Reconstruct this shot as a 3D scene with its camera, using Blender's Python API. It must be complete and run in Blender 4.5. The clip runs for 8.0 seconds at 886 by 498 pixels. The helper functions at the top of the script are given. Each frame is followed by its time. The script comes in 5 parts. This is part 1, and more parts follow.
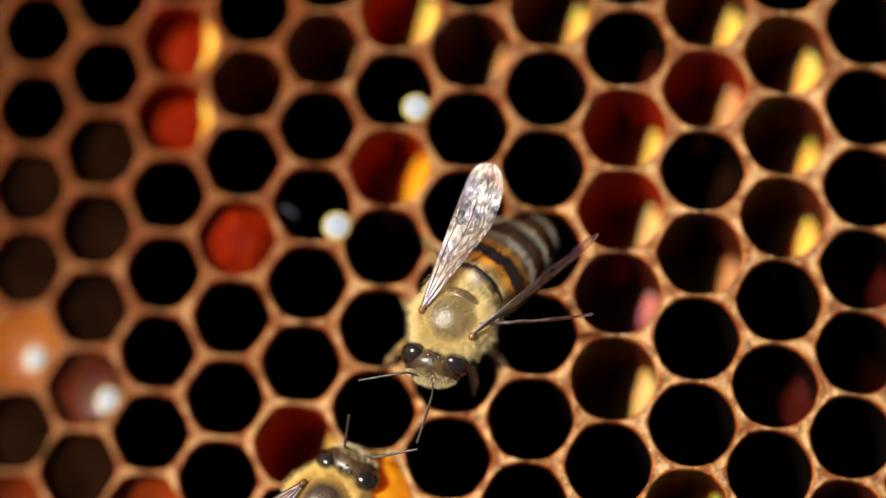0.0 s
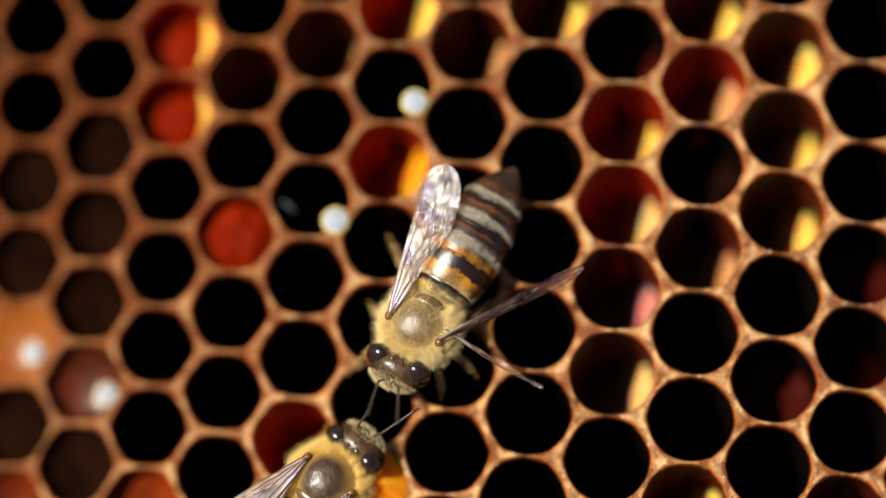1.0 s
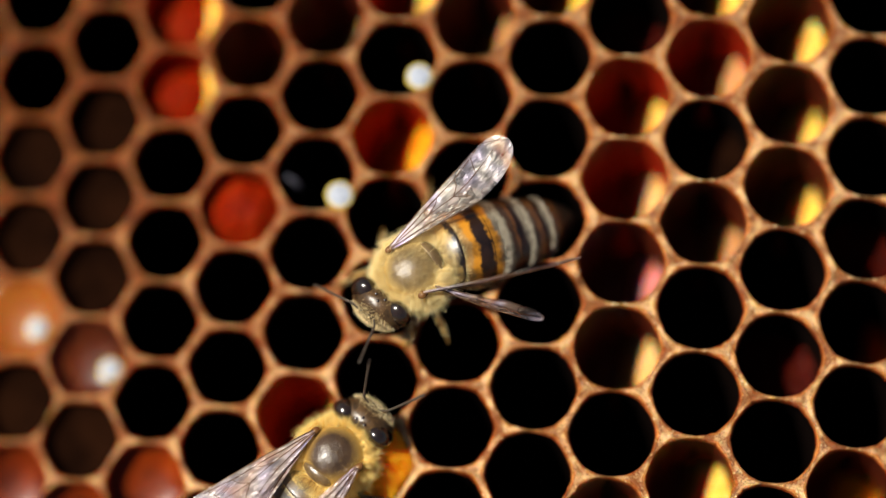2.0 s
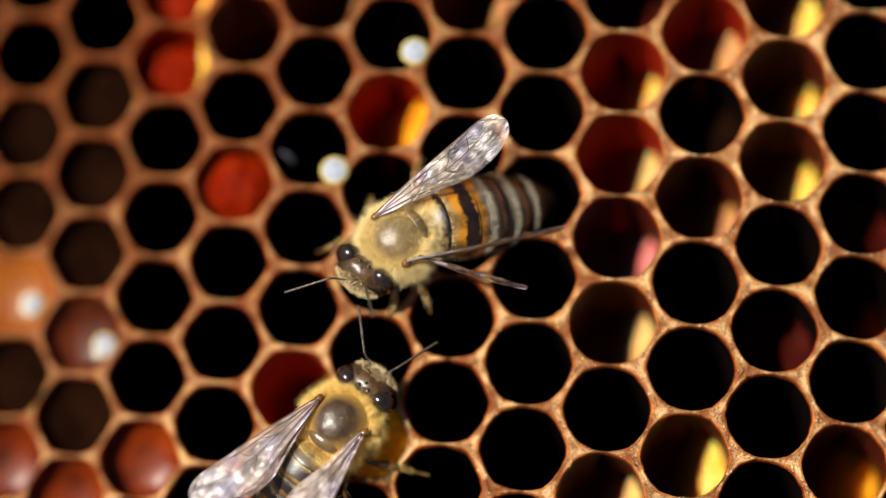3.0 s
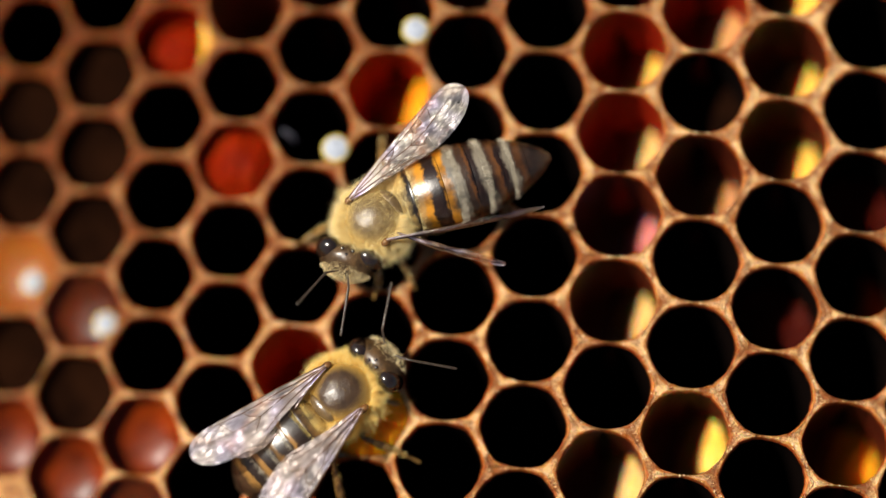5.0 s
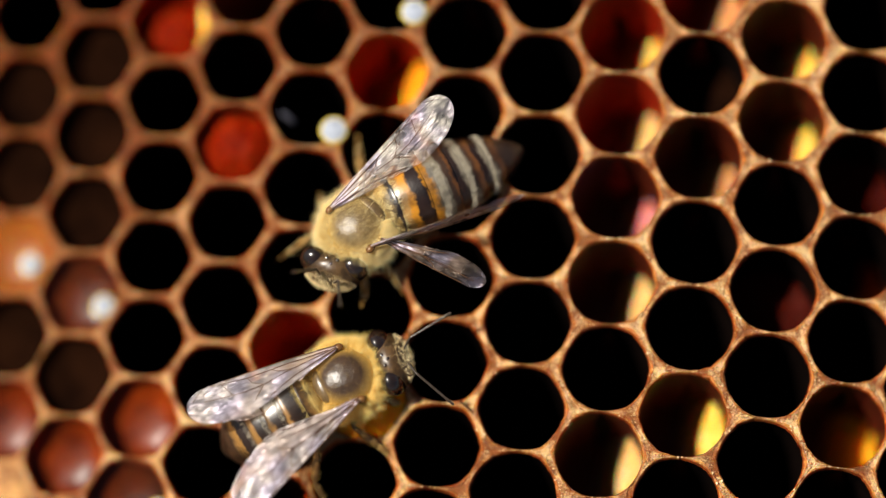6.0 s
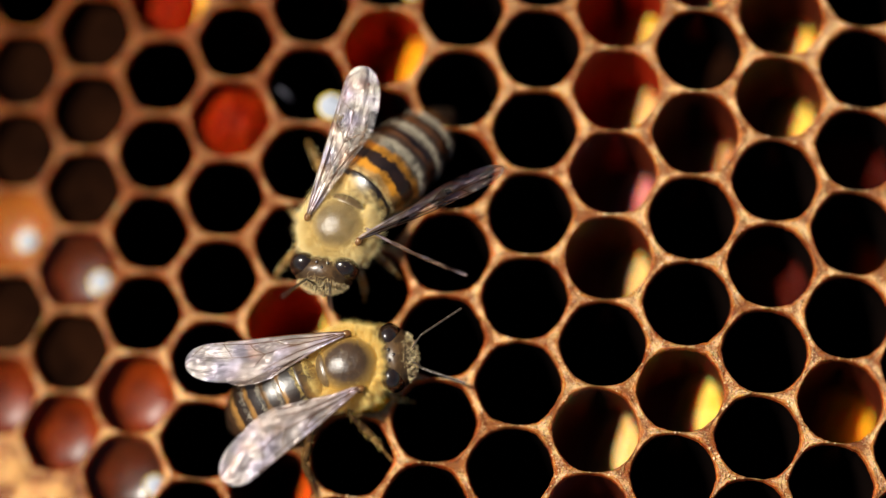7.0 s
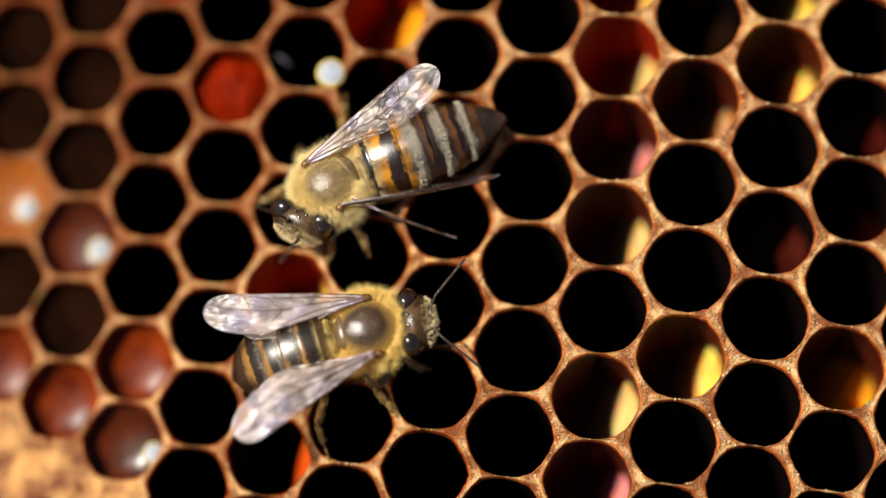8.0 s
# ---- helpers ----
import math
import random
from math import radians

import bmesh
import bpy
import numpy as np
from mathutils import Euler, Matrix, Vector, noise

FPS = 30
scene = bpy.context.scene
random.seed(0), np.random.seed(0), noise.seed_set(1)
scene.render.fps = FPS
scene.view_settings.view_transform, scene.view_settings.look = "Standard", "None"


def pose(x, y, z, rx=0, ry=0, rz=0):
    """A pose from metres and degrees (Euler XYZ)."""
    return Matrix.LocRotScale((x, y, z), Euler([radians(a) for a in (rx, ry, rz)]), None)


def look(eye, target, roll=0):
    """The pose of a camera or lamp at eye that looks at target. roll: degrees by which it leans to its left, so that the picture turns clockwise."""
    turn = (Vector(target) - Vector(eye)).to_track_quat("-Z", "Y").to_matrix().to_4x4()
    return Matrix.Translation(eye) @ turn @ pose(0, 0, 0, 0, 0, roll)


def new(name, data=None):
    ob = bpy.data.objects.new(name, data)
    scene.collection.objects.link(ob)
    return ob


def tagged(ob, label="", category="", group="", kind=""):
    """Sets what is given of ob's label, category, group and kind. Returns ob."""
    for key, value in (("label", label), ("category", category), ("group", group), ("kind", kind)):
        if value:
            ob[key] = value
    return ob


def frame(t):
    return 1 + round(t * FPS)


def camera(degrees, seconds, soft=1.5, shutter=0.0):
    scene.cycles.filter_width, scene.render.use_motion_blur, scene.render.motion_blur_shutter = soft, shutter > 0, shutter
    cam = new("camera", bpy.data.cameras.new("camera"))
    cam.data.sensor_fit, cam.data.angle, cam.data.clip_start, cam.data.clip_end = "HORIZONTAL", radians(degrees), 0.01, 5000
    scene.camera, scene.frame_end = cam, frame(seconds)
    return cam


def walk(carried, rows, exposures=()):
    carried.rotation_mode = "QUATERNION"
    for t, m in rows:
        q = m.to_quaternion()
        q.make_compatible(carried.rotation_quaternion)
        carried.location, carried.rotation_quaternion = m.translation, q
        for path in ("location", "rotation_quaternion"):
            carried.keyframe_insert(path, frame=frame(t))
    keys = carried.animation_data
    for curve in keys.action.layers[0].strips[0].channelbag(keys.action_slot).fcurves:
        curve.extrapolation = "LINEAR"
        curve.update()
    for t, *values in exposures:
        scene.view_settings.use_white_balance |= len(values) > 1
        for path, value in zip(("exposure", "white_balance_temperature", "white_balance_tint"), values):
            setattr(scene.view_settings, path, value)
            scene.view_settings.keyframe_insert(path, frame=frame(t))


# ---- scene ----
MM = 0.001

# ---------------------------------------------------------------- camera
cam = camera(22, 8.0, soft=1.2, shutter=0.4)
cam.data.dof.use_dof = True
cam.data.dof.focus_distance = 0.1401
cam.data.dof.aperture_fstop = 5.6
CAM_PATH = [
    (0.0, pose(0.01391, -0.03171, 0.13982, 12.998, 4.995, 3.029)),
    (0.5, pose(0.01405, -0.03234, 0.13946, 12.996, 4.991, 3.048)),
    (1.0, pose(0.01401, -0.03199, 0.13963, 12.993, 4.988, 3.066)),
    (1.5, pose(0.01379, -0.03242, 0.13935, 12.991, 4.985, 3.084)),
    (1.7, pose(0.01371, -0.03286, 0.13922, 12.990, 4.984, 3.092)),
    (2.8, pose(0.01406, -0.03474, 0.13853, 12.986, 4.976, 3.132)),
    (3.0, pose(0.01410, -0.03495, 0.13840, 12.985, 4.975, 3.139)),
    (3.5, pose(0.01411, -0.03580, 0.13809, 12.983, 4.972, 3.157)),
    (4.0, pose(0.01419, -0.03615, 0.13808, 12.981, 4.969, 3.176)),
    (4.5, pose(0.01426, -0.03546, 0.13834, 12.978, 4.965, 3.194)),
    (4.8, pose(0.01412, -0.03577, 0.13829, 12.977, 4.963, 3.205)),
    (5.0, pose(0.01412, -0.03631, 0.13826, 12.976, 4.962, 3.212)),
    (5.2, pose(0.01428, -0.03686, 0.13818, 12.975, 4.961, 3.219)),
    (6.3, pose(0.01427, -0.03743, 0.13775, 12.971, 4.954, 3.260)),
    (6.5, pose(0.01430, -0.03758, 0.13767, 12.970, 4.952, 3.267)),
    (6.8, pose(0.01447, -0.03833, 0.13755, 12.969, 4.950, 3.278)),
    (7.0, pose(0.01450, -0.03883, 0.13748, 12.968, 4.949, 3.285)),
    (7.2, pose(0.01450, -0.03919, 0.13736, 12.967, 4.948, 3.293)),
    (7.5, pose(0.01463, -0.03996, 0.13719, 12.966, 4.946, 3.304)),
    (8.0, pose(0.01456, -0.04077, 0.13673, 12.963, 4.942, 3.322)),
]
walk(cam, CAM_PATH, exposures=[(0.0, 0.62), (8.0, 0.62)])

# ---------------------------------------------------------------- light
SUN_ELEVATION, SUN_AZIMUTH = radians(62), radians(174)      # azimuth: counter-clockwise from +x
sun_way = Vector((math.cos(SUN_ELEVATION) * math.cos(SUN_AZIMUTH), math.cos(SUN_ELEVATION) * math.sin(SUN_AZIMUTH), math.sin(SUN_ELEVATION)))
world = bpy.data.worlds.new("sky")
scene.world = world
world.use_nodes = True
sky = world.node_tree.nodes.new("ShaderNodeTexSky")
sky.sky_type, sky.sun_disc = "NISHITA", False
sky.sun_elevation, sky.sun_rotation = SUN_ELEVATION, radians(90) - SUN_AZIMUTH
world.node_tree.links.new(sky.outputs[0], world.node_tree.nodes["Background"].inputs[0])
world.node_tree.nodes["Background"].inputs[1].default_value = 0.028
sun = new("sun", bpy.data.lights.new("sun", "SUN"))
sun.data.energy, sun.data.angle, sun.data.color = 5.0, radians(0.53), (1.0, 0.93, 0.82)
sun.matrix_world = look(sun_way * 2, (0, 0, 0))


# ---------------------------------------------------------------- materials
def shader(name, colour, other=None, rough=0.5, scale=400.0, fine=2500.0, bump=0.3, dist=0.0002, shine=0.5, **extra):
    """A principled material whose colour varies between two tones at two scales, with fine relief."""
    m = bpy.data.materials.new(name)
    m.use_nodes = True
    nt = m.node_tree
    p = nt.nodes["Principled BSDF"]
    tc = nt.nodes.new("ShaderNodeTexCoord")
    big = nt.nodes.new("ShaderNodeTexNoise")
    big.inputs["Scale"].default_value, big.inputs["Detail"].default_value = scale, 5
    small = nt.nodes.new("ShaderNodeTexNoise")
    small.inputs["Scale"].default_value, small.inputs["Detail"].default_value = fine, 4
    mix = nt.nodes.new("ShaderNodeMix")
    mix.data_type = "RGBA"
    mix.inputs[6].default_value, mix.inputs[7].default_value = (*colour, 1), (*(other or colour), 1)
    add = nt.nodes.new("ShaderNodeMath")
    add.operation = "MULTIPLY_ADD"
    ramp = nt.nodes.new("ShaderNodeMapRange")
    ramp.inputs[1].default_value, ramp.inputs[2].default_value = 0.55, 0.95
    for n in (big, small):
        nt.links.new(tc.outputs["Object"], n.inputs["Vector"])
    add.inputs[1].default_value = 0.5
    nt.links.new(small.outputs[0], add.inputs[0])
    nt.links.new(big.outputs[0], add.inputs[2])
    nt.links.new(add.outputs[0], ramp.inputs[0])
    nt.links.new(ramp.outputs[0], mix.inputs[0])
    nt.links.new(mix.outputs[2], p.inputs["Base Color"])
    b = nt.nodes.new("ShaderNodeBump")
    b.inputs["Strength"].default_value, b.inputs["Distance"].default_value = bump, dist
    nt.links.new(add.outputs[0], b.inputs["Height"])
    nt.links.new(b.outputs[0], p.inputs["Normal"])
    p.inputs["Roughness"].default_value = rough
    p.inputs["Specular IOR Level"].default_value = shine
    for key, value in extra.items():
        p.inputs[key.replace("_", " ")].default_value = value
    return m


def wing_shader(name, film, tint, low, high, milk):
    """Thin crinkled membrane: partly clear, partly milky, with a bright gloss that breaks up on pleats along the wing."""
    m = bpy.data.materials.new(name)
    m.use_nodes = True
    nt = m.node_tree
    nt.nodes.remove(nt.nodes["Principled BSDF"])
    made = {}

    def node(kind, key, **values):
        made[key] = n = nt.nodes.new("ShaderNode" + kind)
        for k, v in values.items():
            n.inputs[k].default_value = v
        return n

    def span(key, low_in, high_in, low_out, high_out):
        n = node("MapRange", key)
        for k, v in enumerate((low_in, high_in, low_out, high_out)):
            n.inputs[k + 1].default_value = v

    node("TexCoord", "tc")
    node("Mapping", "stretch", Scale=(5.5, 0.5, 1))
    node("TexNoise", "pleat", Scale=950, Detail=4, Distortion=0.6)
    node("TexVoronoi", "crinkle", Scale=2800)
    node("TexNoise", "hue", Scale=520, Detail=1)
    node("TexNoise", "patch", Scale=430, Detail=2)
    node("Bump", "coarse", Strength=1.0, Distance=0.00018)
    node("Bump", "fine", Strength=0.8, Distance=0.00010)
    span("tone", 0.45, 0.62, 0.0, 1.0)
    span("veil", 0.38, 0.62, low, high)
    node("BsdfTransparent", "clear", Color=(*tint, 1))
    node("BsdfDiffuse", "milk", Color=(*(0.72 * c for c in film), 1))
    node("BsdfGlossy", "gloss", Roughness=0.37)
    node("MixShader", "sheen", Fac=milk)
    node("MixShader", "whole")
    blend = node("Mix", "blend")
    blend.data_type = "RGBA"
    blend.inputs[6].default_value, blend.inputs[7].default_value = (*film, 1), (0.86, 0.78, 0.98, 1)
    for a, out, b, into in (("tc", "Object", "stretch", 0), ("stretch", 0, "pleat", "Vector"), ("stretch", 0, "crinkle", "Vector"), ("tc", "Object", "hue", "Vector"), ("tc", "Object", "patch", "Vector"),
                            ("pleat", 0, "coarse", "Height"), ("crinkle", 0, "fine", "Height"), ("coarse", 0, "fine", "Normal"), ("fine", 0, "gloss", "Normal"), ("coarse", 0, "milk", "Normal"),
                            ("hue", 0, "tone", 0), ("tone", 0, "blend", 0), ("blend", 2, "gloss", "Color"), ("patch", 0, "veil", 0), ("veil", 0, "whole", 0),
                            ("gloss", 0, "sheen", 1), ("milk", 0, "sheen", 2), ("clear", 0, "whole", 1), ("sheen", 0, "whole", 2)):
        nt.links.new(made[a].outputs[out], made[b].inputs[into])
    nt.links.new(made["whole"].outputs[0], nt.nodes["Material Output"].inputs[0])
    return m


def fur_shader(name, colour, other):
    """Hair: light scatters off it and through it alike."""
    m = bpy.data.materials.new(name)
    m.use_nodes = True
    nt = m.node_tree
    info = nt.nodes.new("ShaderNodeNewGeometry")
    mix = nt.nodes.new("ShaderNodeMix")
    mix.data_type = "RGBA"
    mix.inputs[6].default_value, mix.inputs[7].default_value = (*colour, 1), (*other, 1)
    front, back, both = nt.nodes.new("ShaderNodeBsdfDiffuse"), nt.nodes.new("ShaderNodeBsdfTranslucent"), nt.nodes.new("ShaderNodeMixShader")
    both.inputs[0].default_value = 0.3
    nt.links.new(info.outputs["Random Per Island"], mix.inputs[0])
    for n in (front, back):
        nt.links.new(mix.outputs[2], n.inputs[0])
    nt.links.new(front.outputs[0], both.inputs[1])
    nt.links.new(back.outputs[0], both.inputs[2])
    nt.links.new(both.outputs[0], nt.nodes["Material Output"].inputs[0])
    return m


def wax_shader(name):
    """Comb wax: granular and tan, its colour darker and redder towards the north-west."""
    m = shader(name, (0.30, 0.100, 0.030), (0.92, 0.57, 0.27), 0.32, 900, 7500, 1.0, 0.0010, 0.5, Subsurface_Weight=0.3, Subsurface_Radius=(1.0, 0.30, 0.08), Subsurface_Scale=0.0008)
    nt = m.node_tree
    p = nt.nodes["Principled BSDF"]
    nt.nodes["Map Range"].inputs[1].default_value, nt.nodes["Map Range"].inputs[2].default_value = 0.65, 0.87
    tan_wax = p.inputs["Base Color"].links[0].from_socket
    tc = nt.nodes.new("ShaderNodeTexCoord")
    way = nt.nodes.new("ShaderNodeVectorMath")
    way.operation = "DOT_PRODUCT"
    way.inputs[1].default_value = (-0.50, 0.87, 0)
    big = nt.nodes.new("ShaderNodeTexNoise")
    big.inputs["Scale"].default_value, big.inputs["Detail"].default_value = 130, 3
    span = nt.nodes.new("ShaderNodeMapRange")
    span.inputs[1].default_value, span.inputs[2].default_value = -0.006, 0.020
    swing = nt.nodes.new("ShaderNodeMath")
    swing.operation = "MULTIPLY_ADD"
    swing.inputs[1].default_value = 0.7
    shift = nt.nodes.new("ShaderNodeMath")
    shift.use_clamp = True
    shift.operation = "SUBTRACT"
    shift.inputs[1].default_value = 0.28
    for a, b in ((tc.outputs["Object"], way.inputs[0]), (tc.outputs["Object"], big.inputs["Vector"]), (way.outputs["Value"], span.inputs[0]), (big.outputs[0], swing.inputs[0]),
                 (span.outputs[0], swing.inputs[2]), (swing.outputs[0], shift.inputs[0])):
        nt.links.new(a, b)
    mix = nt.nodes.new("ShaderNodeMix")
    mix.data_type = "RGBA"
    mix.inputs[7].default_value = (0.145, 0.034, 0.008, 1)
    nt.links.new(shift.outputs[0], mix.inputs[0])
    nt.links.new(tan_wax, mix.inputs[6])
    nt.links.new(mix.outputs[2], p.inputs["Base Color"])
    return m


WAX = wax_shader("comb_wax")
# Dark cocoon lining, pushed near black so the cells' shade is in its colour.
LINING = shader("shaded_cocoon_lining", (0.0030, 0.0018, 0.0016), (0.0060, 0.0030, 0.0022), 0.8, 500, 3000, 0.3, 0.0002, 0.02)
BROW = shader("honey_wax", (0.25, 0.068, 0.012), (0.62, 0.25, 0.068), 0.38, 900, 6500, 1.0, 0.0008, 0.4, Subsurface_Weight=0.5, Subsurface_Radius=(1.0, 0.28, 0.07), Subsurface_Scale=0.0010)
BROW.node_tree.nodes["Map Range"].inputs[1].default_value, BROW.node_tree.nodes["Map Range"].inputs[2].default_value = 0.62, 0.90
# Translucent edge; its red-orange also paints light shining through and the lens's fringe.
LIP = shader("translucent_fringe_lip", (0.14, 0.020, 0.003), (0.36, 0.068, 0.009), 0.45, 900, 5000, 0.5, 0.0003, 0.2, Subsurface_Weight=0.6, Subsurface_Radius=(1.0, 0.25, 0.06), Subsurface_Scale=0.0012)
# Reddened linings: the glow of sun through the wax, put into their colour.
CRIMSON = shader("crimson_glow_lining", (0.22, 0.009, 0.002), (0.30, 0.016, 0.003), 0.5, 500, 3000, 0.3, 0.0002, 0.1)
AMBER = shader("amber_glow_lining", (0.055, 0.007, 0.002), (0.09, 0.012, 0.003), 0.5, 500, 3000, 0.3, 0.0002, 0.15)
CRUMB = shader("pale_wax", (0.56, 0.30, 0.11), (0.92, 0.70, 0.42), 0.35, 900, 6000, 0.3, 0.0002, 0.5)
CAPPING = shader("brood_capping", (0.15, 0.030, 0.005), (0.62, 0.32, 0.105), 0.5, 520, 4200, 1.0, 0.0007, Subsurface_Weight=0.3, Subsurface_Radius=(1.0, 0.4, 0.15), Subsurface_Scale=0.0008)


CAPPING.node_tree.nodes["Map Range"].inputs[1].default_value, CAPPING.node_tree.nodes["Map Range"].inputs[2].default_value = 0.60, 0.88


def pollen(name, a, b, deep=0.0014):
    return shader(name, a, b, 0.6, 700, 4000, 0.5, 0.0002, 0.03, Subsurface_Weight=1.0, Subsurface_Radius=(1.0, 0.24, 0.06), Subsurface_Scale=deep)


POLLEN = {
    "yellow": pollen("yellow_pollen", (0.88, 0.38, 0.045), (0.92, 0.48, 0.11)),
    "cream": pollen("cream_pollen", (0.62, 0.33, 0.10), (0.70, 0.42, 0.16), 0.0008),
    "tan": pollen("tan_pollen", (0.46, 0.20, 0.075), (0.52, 0.25, 0.10), 0.0008),
    "pink": pollen("pink_pollen", (0.52, 0.14, 0.13), (0.60, 0.20, 0.18), 0.0008),
    "orange": pollen("orange_pollen", (0.90, 0.22, 0.006), (0.92, 0.34, 0.012)),
    "scarlet": pollen("scarlet_pollen", (0.55, 0.05, 0.004), (0.62, 0.08, 0.006), 0.0010),
    "red": pollen("red_pollen", (0.12, 0.004, 0.000), (0.19, 0.012, 0.001), 0.0016),
    "maroon": pollen("maroon_pollen", (0.030, 0.002, 0.001), (0.055, 0.004, 0.0015), 0.0018),
}
NECTAR = {
    "orange": shader("orange_nectar", (0.20, 0.052, 0.006), (0.30, 0.09, 0.011), 0.28, 300, 900, 0.0, 0.0001, 0.25, Subsurface_Weight=0.6, Subsurface_Radius=(1.0, 0.2, 0.05), Subsurface_Scale=0.0015),
    "amber": shader("amber_nectar", (0.030, 0.006, 0.0012), (0.10, 0.015, 0.002), 0.28, 300, 900, 0.0, 0.0001, 0.22, Subsurface_Weight=0.6, Subsurface_Radius=(1.0, 0.2, 0.05), Subsurface_Scale=0.0015),
    "red": shader("red_nectar", (0.045, 0.005, 0.0005), (0.19, 0.024, 0.001), 0.32, 260, 700, 0.0, 0.0001, 0.13, Subsurface_Weight=0.25, Subsurface_Radius=(1.0, 0.2, 0.05), Subsurface_Scale=0.0015),
    "dark": shader("dark_nectar", (0.004, 0.0016, 0.001), (0.013, 0.0045, 0.002), 0.5, 260, 900, 0.1, 0.0001, 0.0),
}
# White face and yellow rim of a blurred sun glint, painted as surface colour.
GLINT = shader("white_glint", (0.46, 0.50, 0.58), (0.24, 0.27, 0.34), 0.35, 2600, 8000, 1.0, 0.0003)
GLINT_RIM = shader("glint_edge", (0.66, 0.46, 0.04), (0.66, 0.52, 0.12), 0.5, 2000, 6000, 0.3, 0.0001, 0.1)
CHITIN = shader("dark_chitin", (0.010, 0.006, 0.003), (0.026, 0.013, 0.006), 0.22, 900, 5000, 0.2, 0.0001)

def shield_shader(name, crown, brim, low, high, rough):
    """The thorax's polished plate: one colour on its crown, another towards its brim."""
    m = shader(name, crown, tuple(1.9 * c for c in crown), rough, 1500, 7000, 0.5, 0.00011, 0.7)
    nt = m.node_tree
    p = nt.nodes["Principled BSDF"]
    inner = p.inputs["Base Color"].links[0].from_socket
    tc, apart = nt.nodes.new("ShaderNodeTexCoord"), nt.nodes.new("ShaderNodeSeparateXYZ")
    span, mix = nt.nodes.new("ShaderNodeMapRange"), nt.nodes.new("ShaderNodeMix")
    span.inputs[1].default_value, span.inputs[2].default_value = low * MM, high * MM
    mix.data_type = "RGBA"
    mix.inputs[6].default_value = (*brim, 1)
    for a, b in ((tc.outputs["Object"], apart.inputs[0]), (apart.outputs["Z"], span.inputs[0]), (span.outputs[0], mix.inputs[0]), (inner, mix.inputs[7]), (mix.outputs[2], p.inputs["Base Color"])):
        nt.links.new(a, b)
    return m


SHIELD = shield_shader("olive_chitin", (0.085, 0.052, 0.017), (0.36, 0.24, 0.075), 4.18, 4.60, 0.39)
SHIELD_DARK = shield_shader("brown_chitin", (0.032, 0.017, 0.008), (0.36, 0.21, 0.045), 4.12, 4.62, 0.34)
PLATE = shader("gold_plate", (0.070, 0.042, 0.018), (0.15, 0.095, 0.040), 0.30, 1500, 8000, 0.3, 0.0001, 0.6)


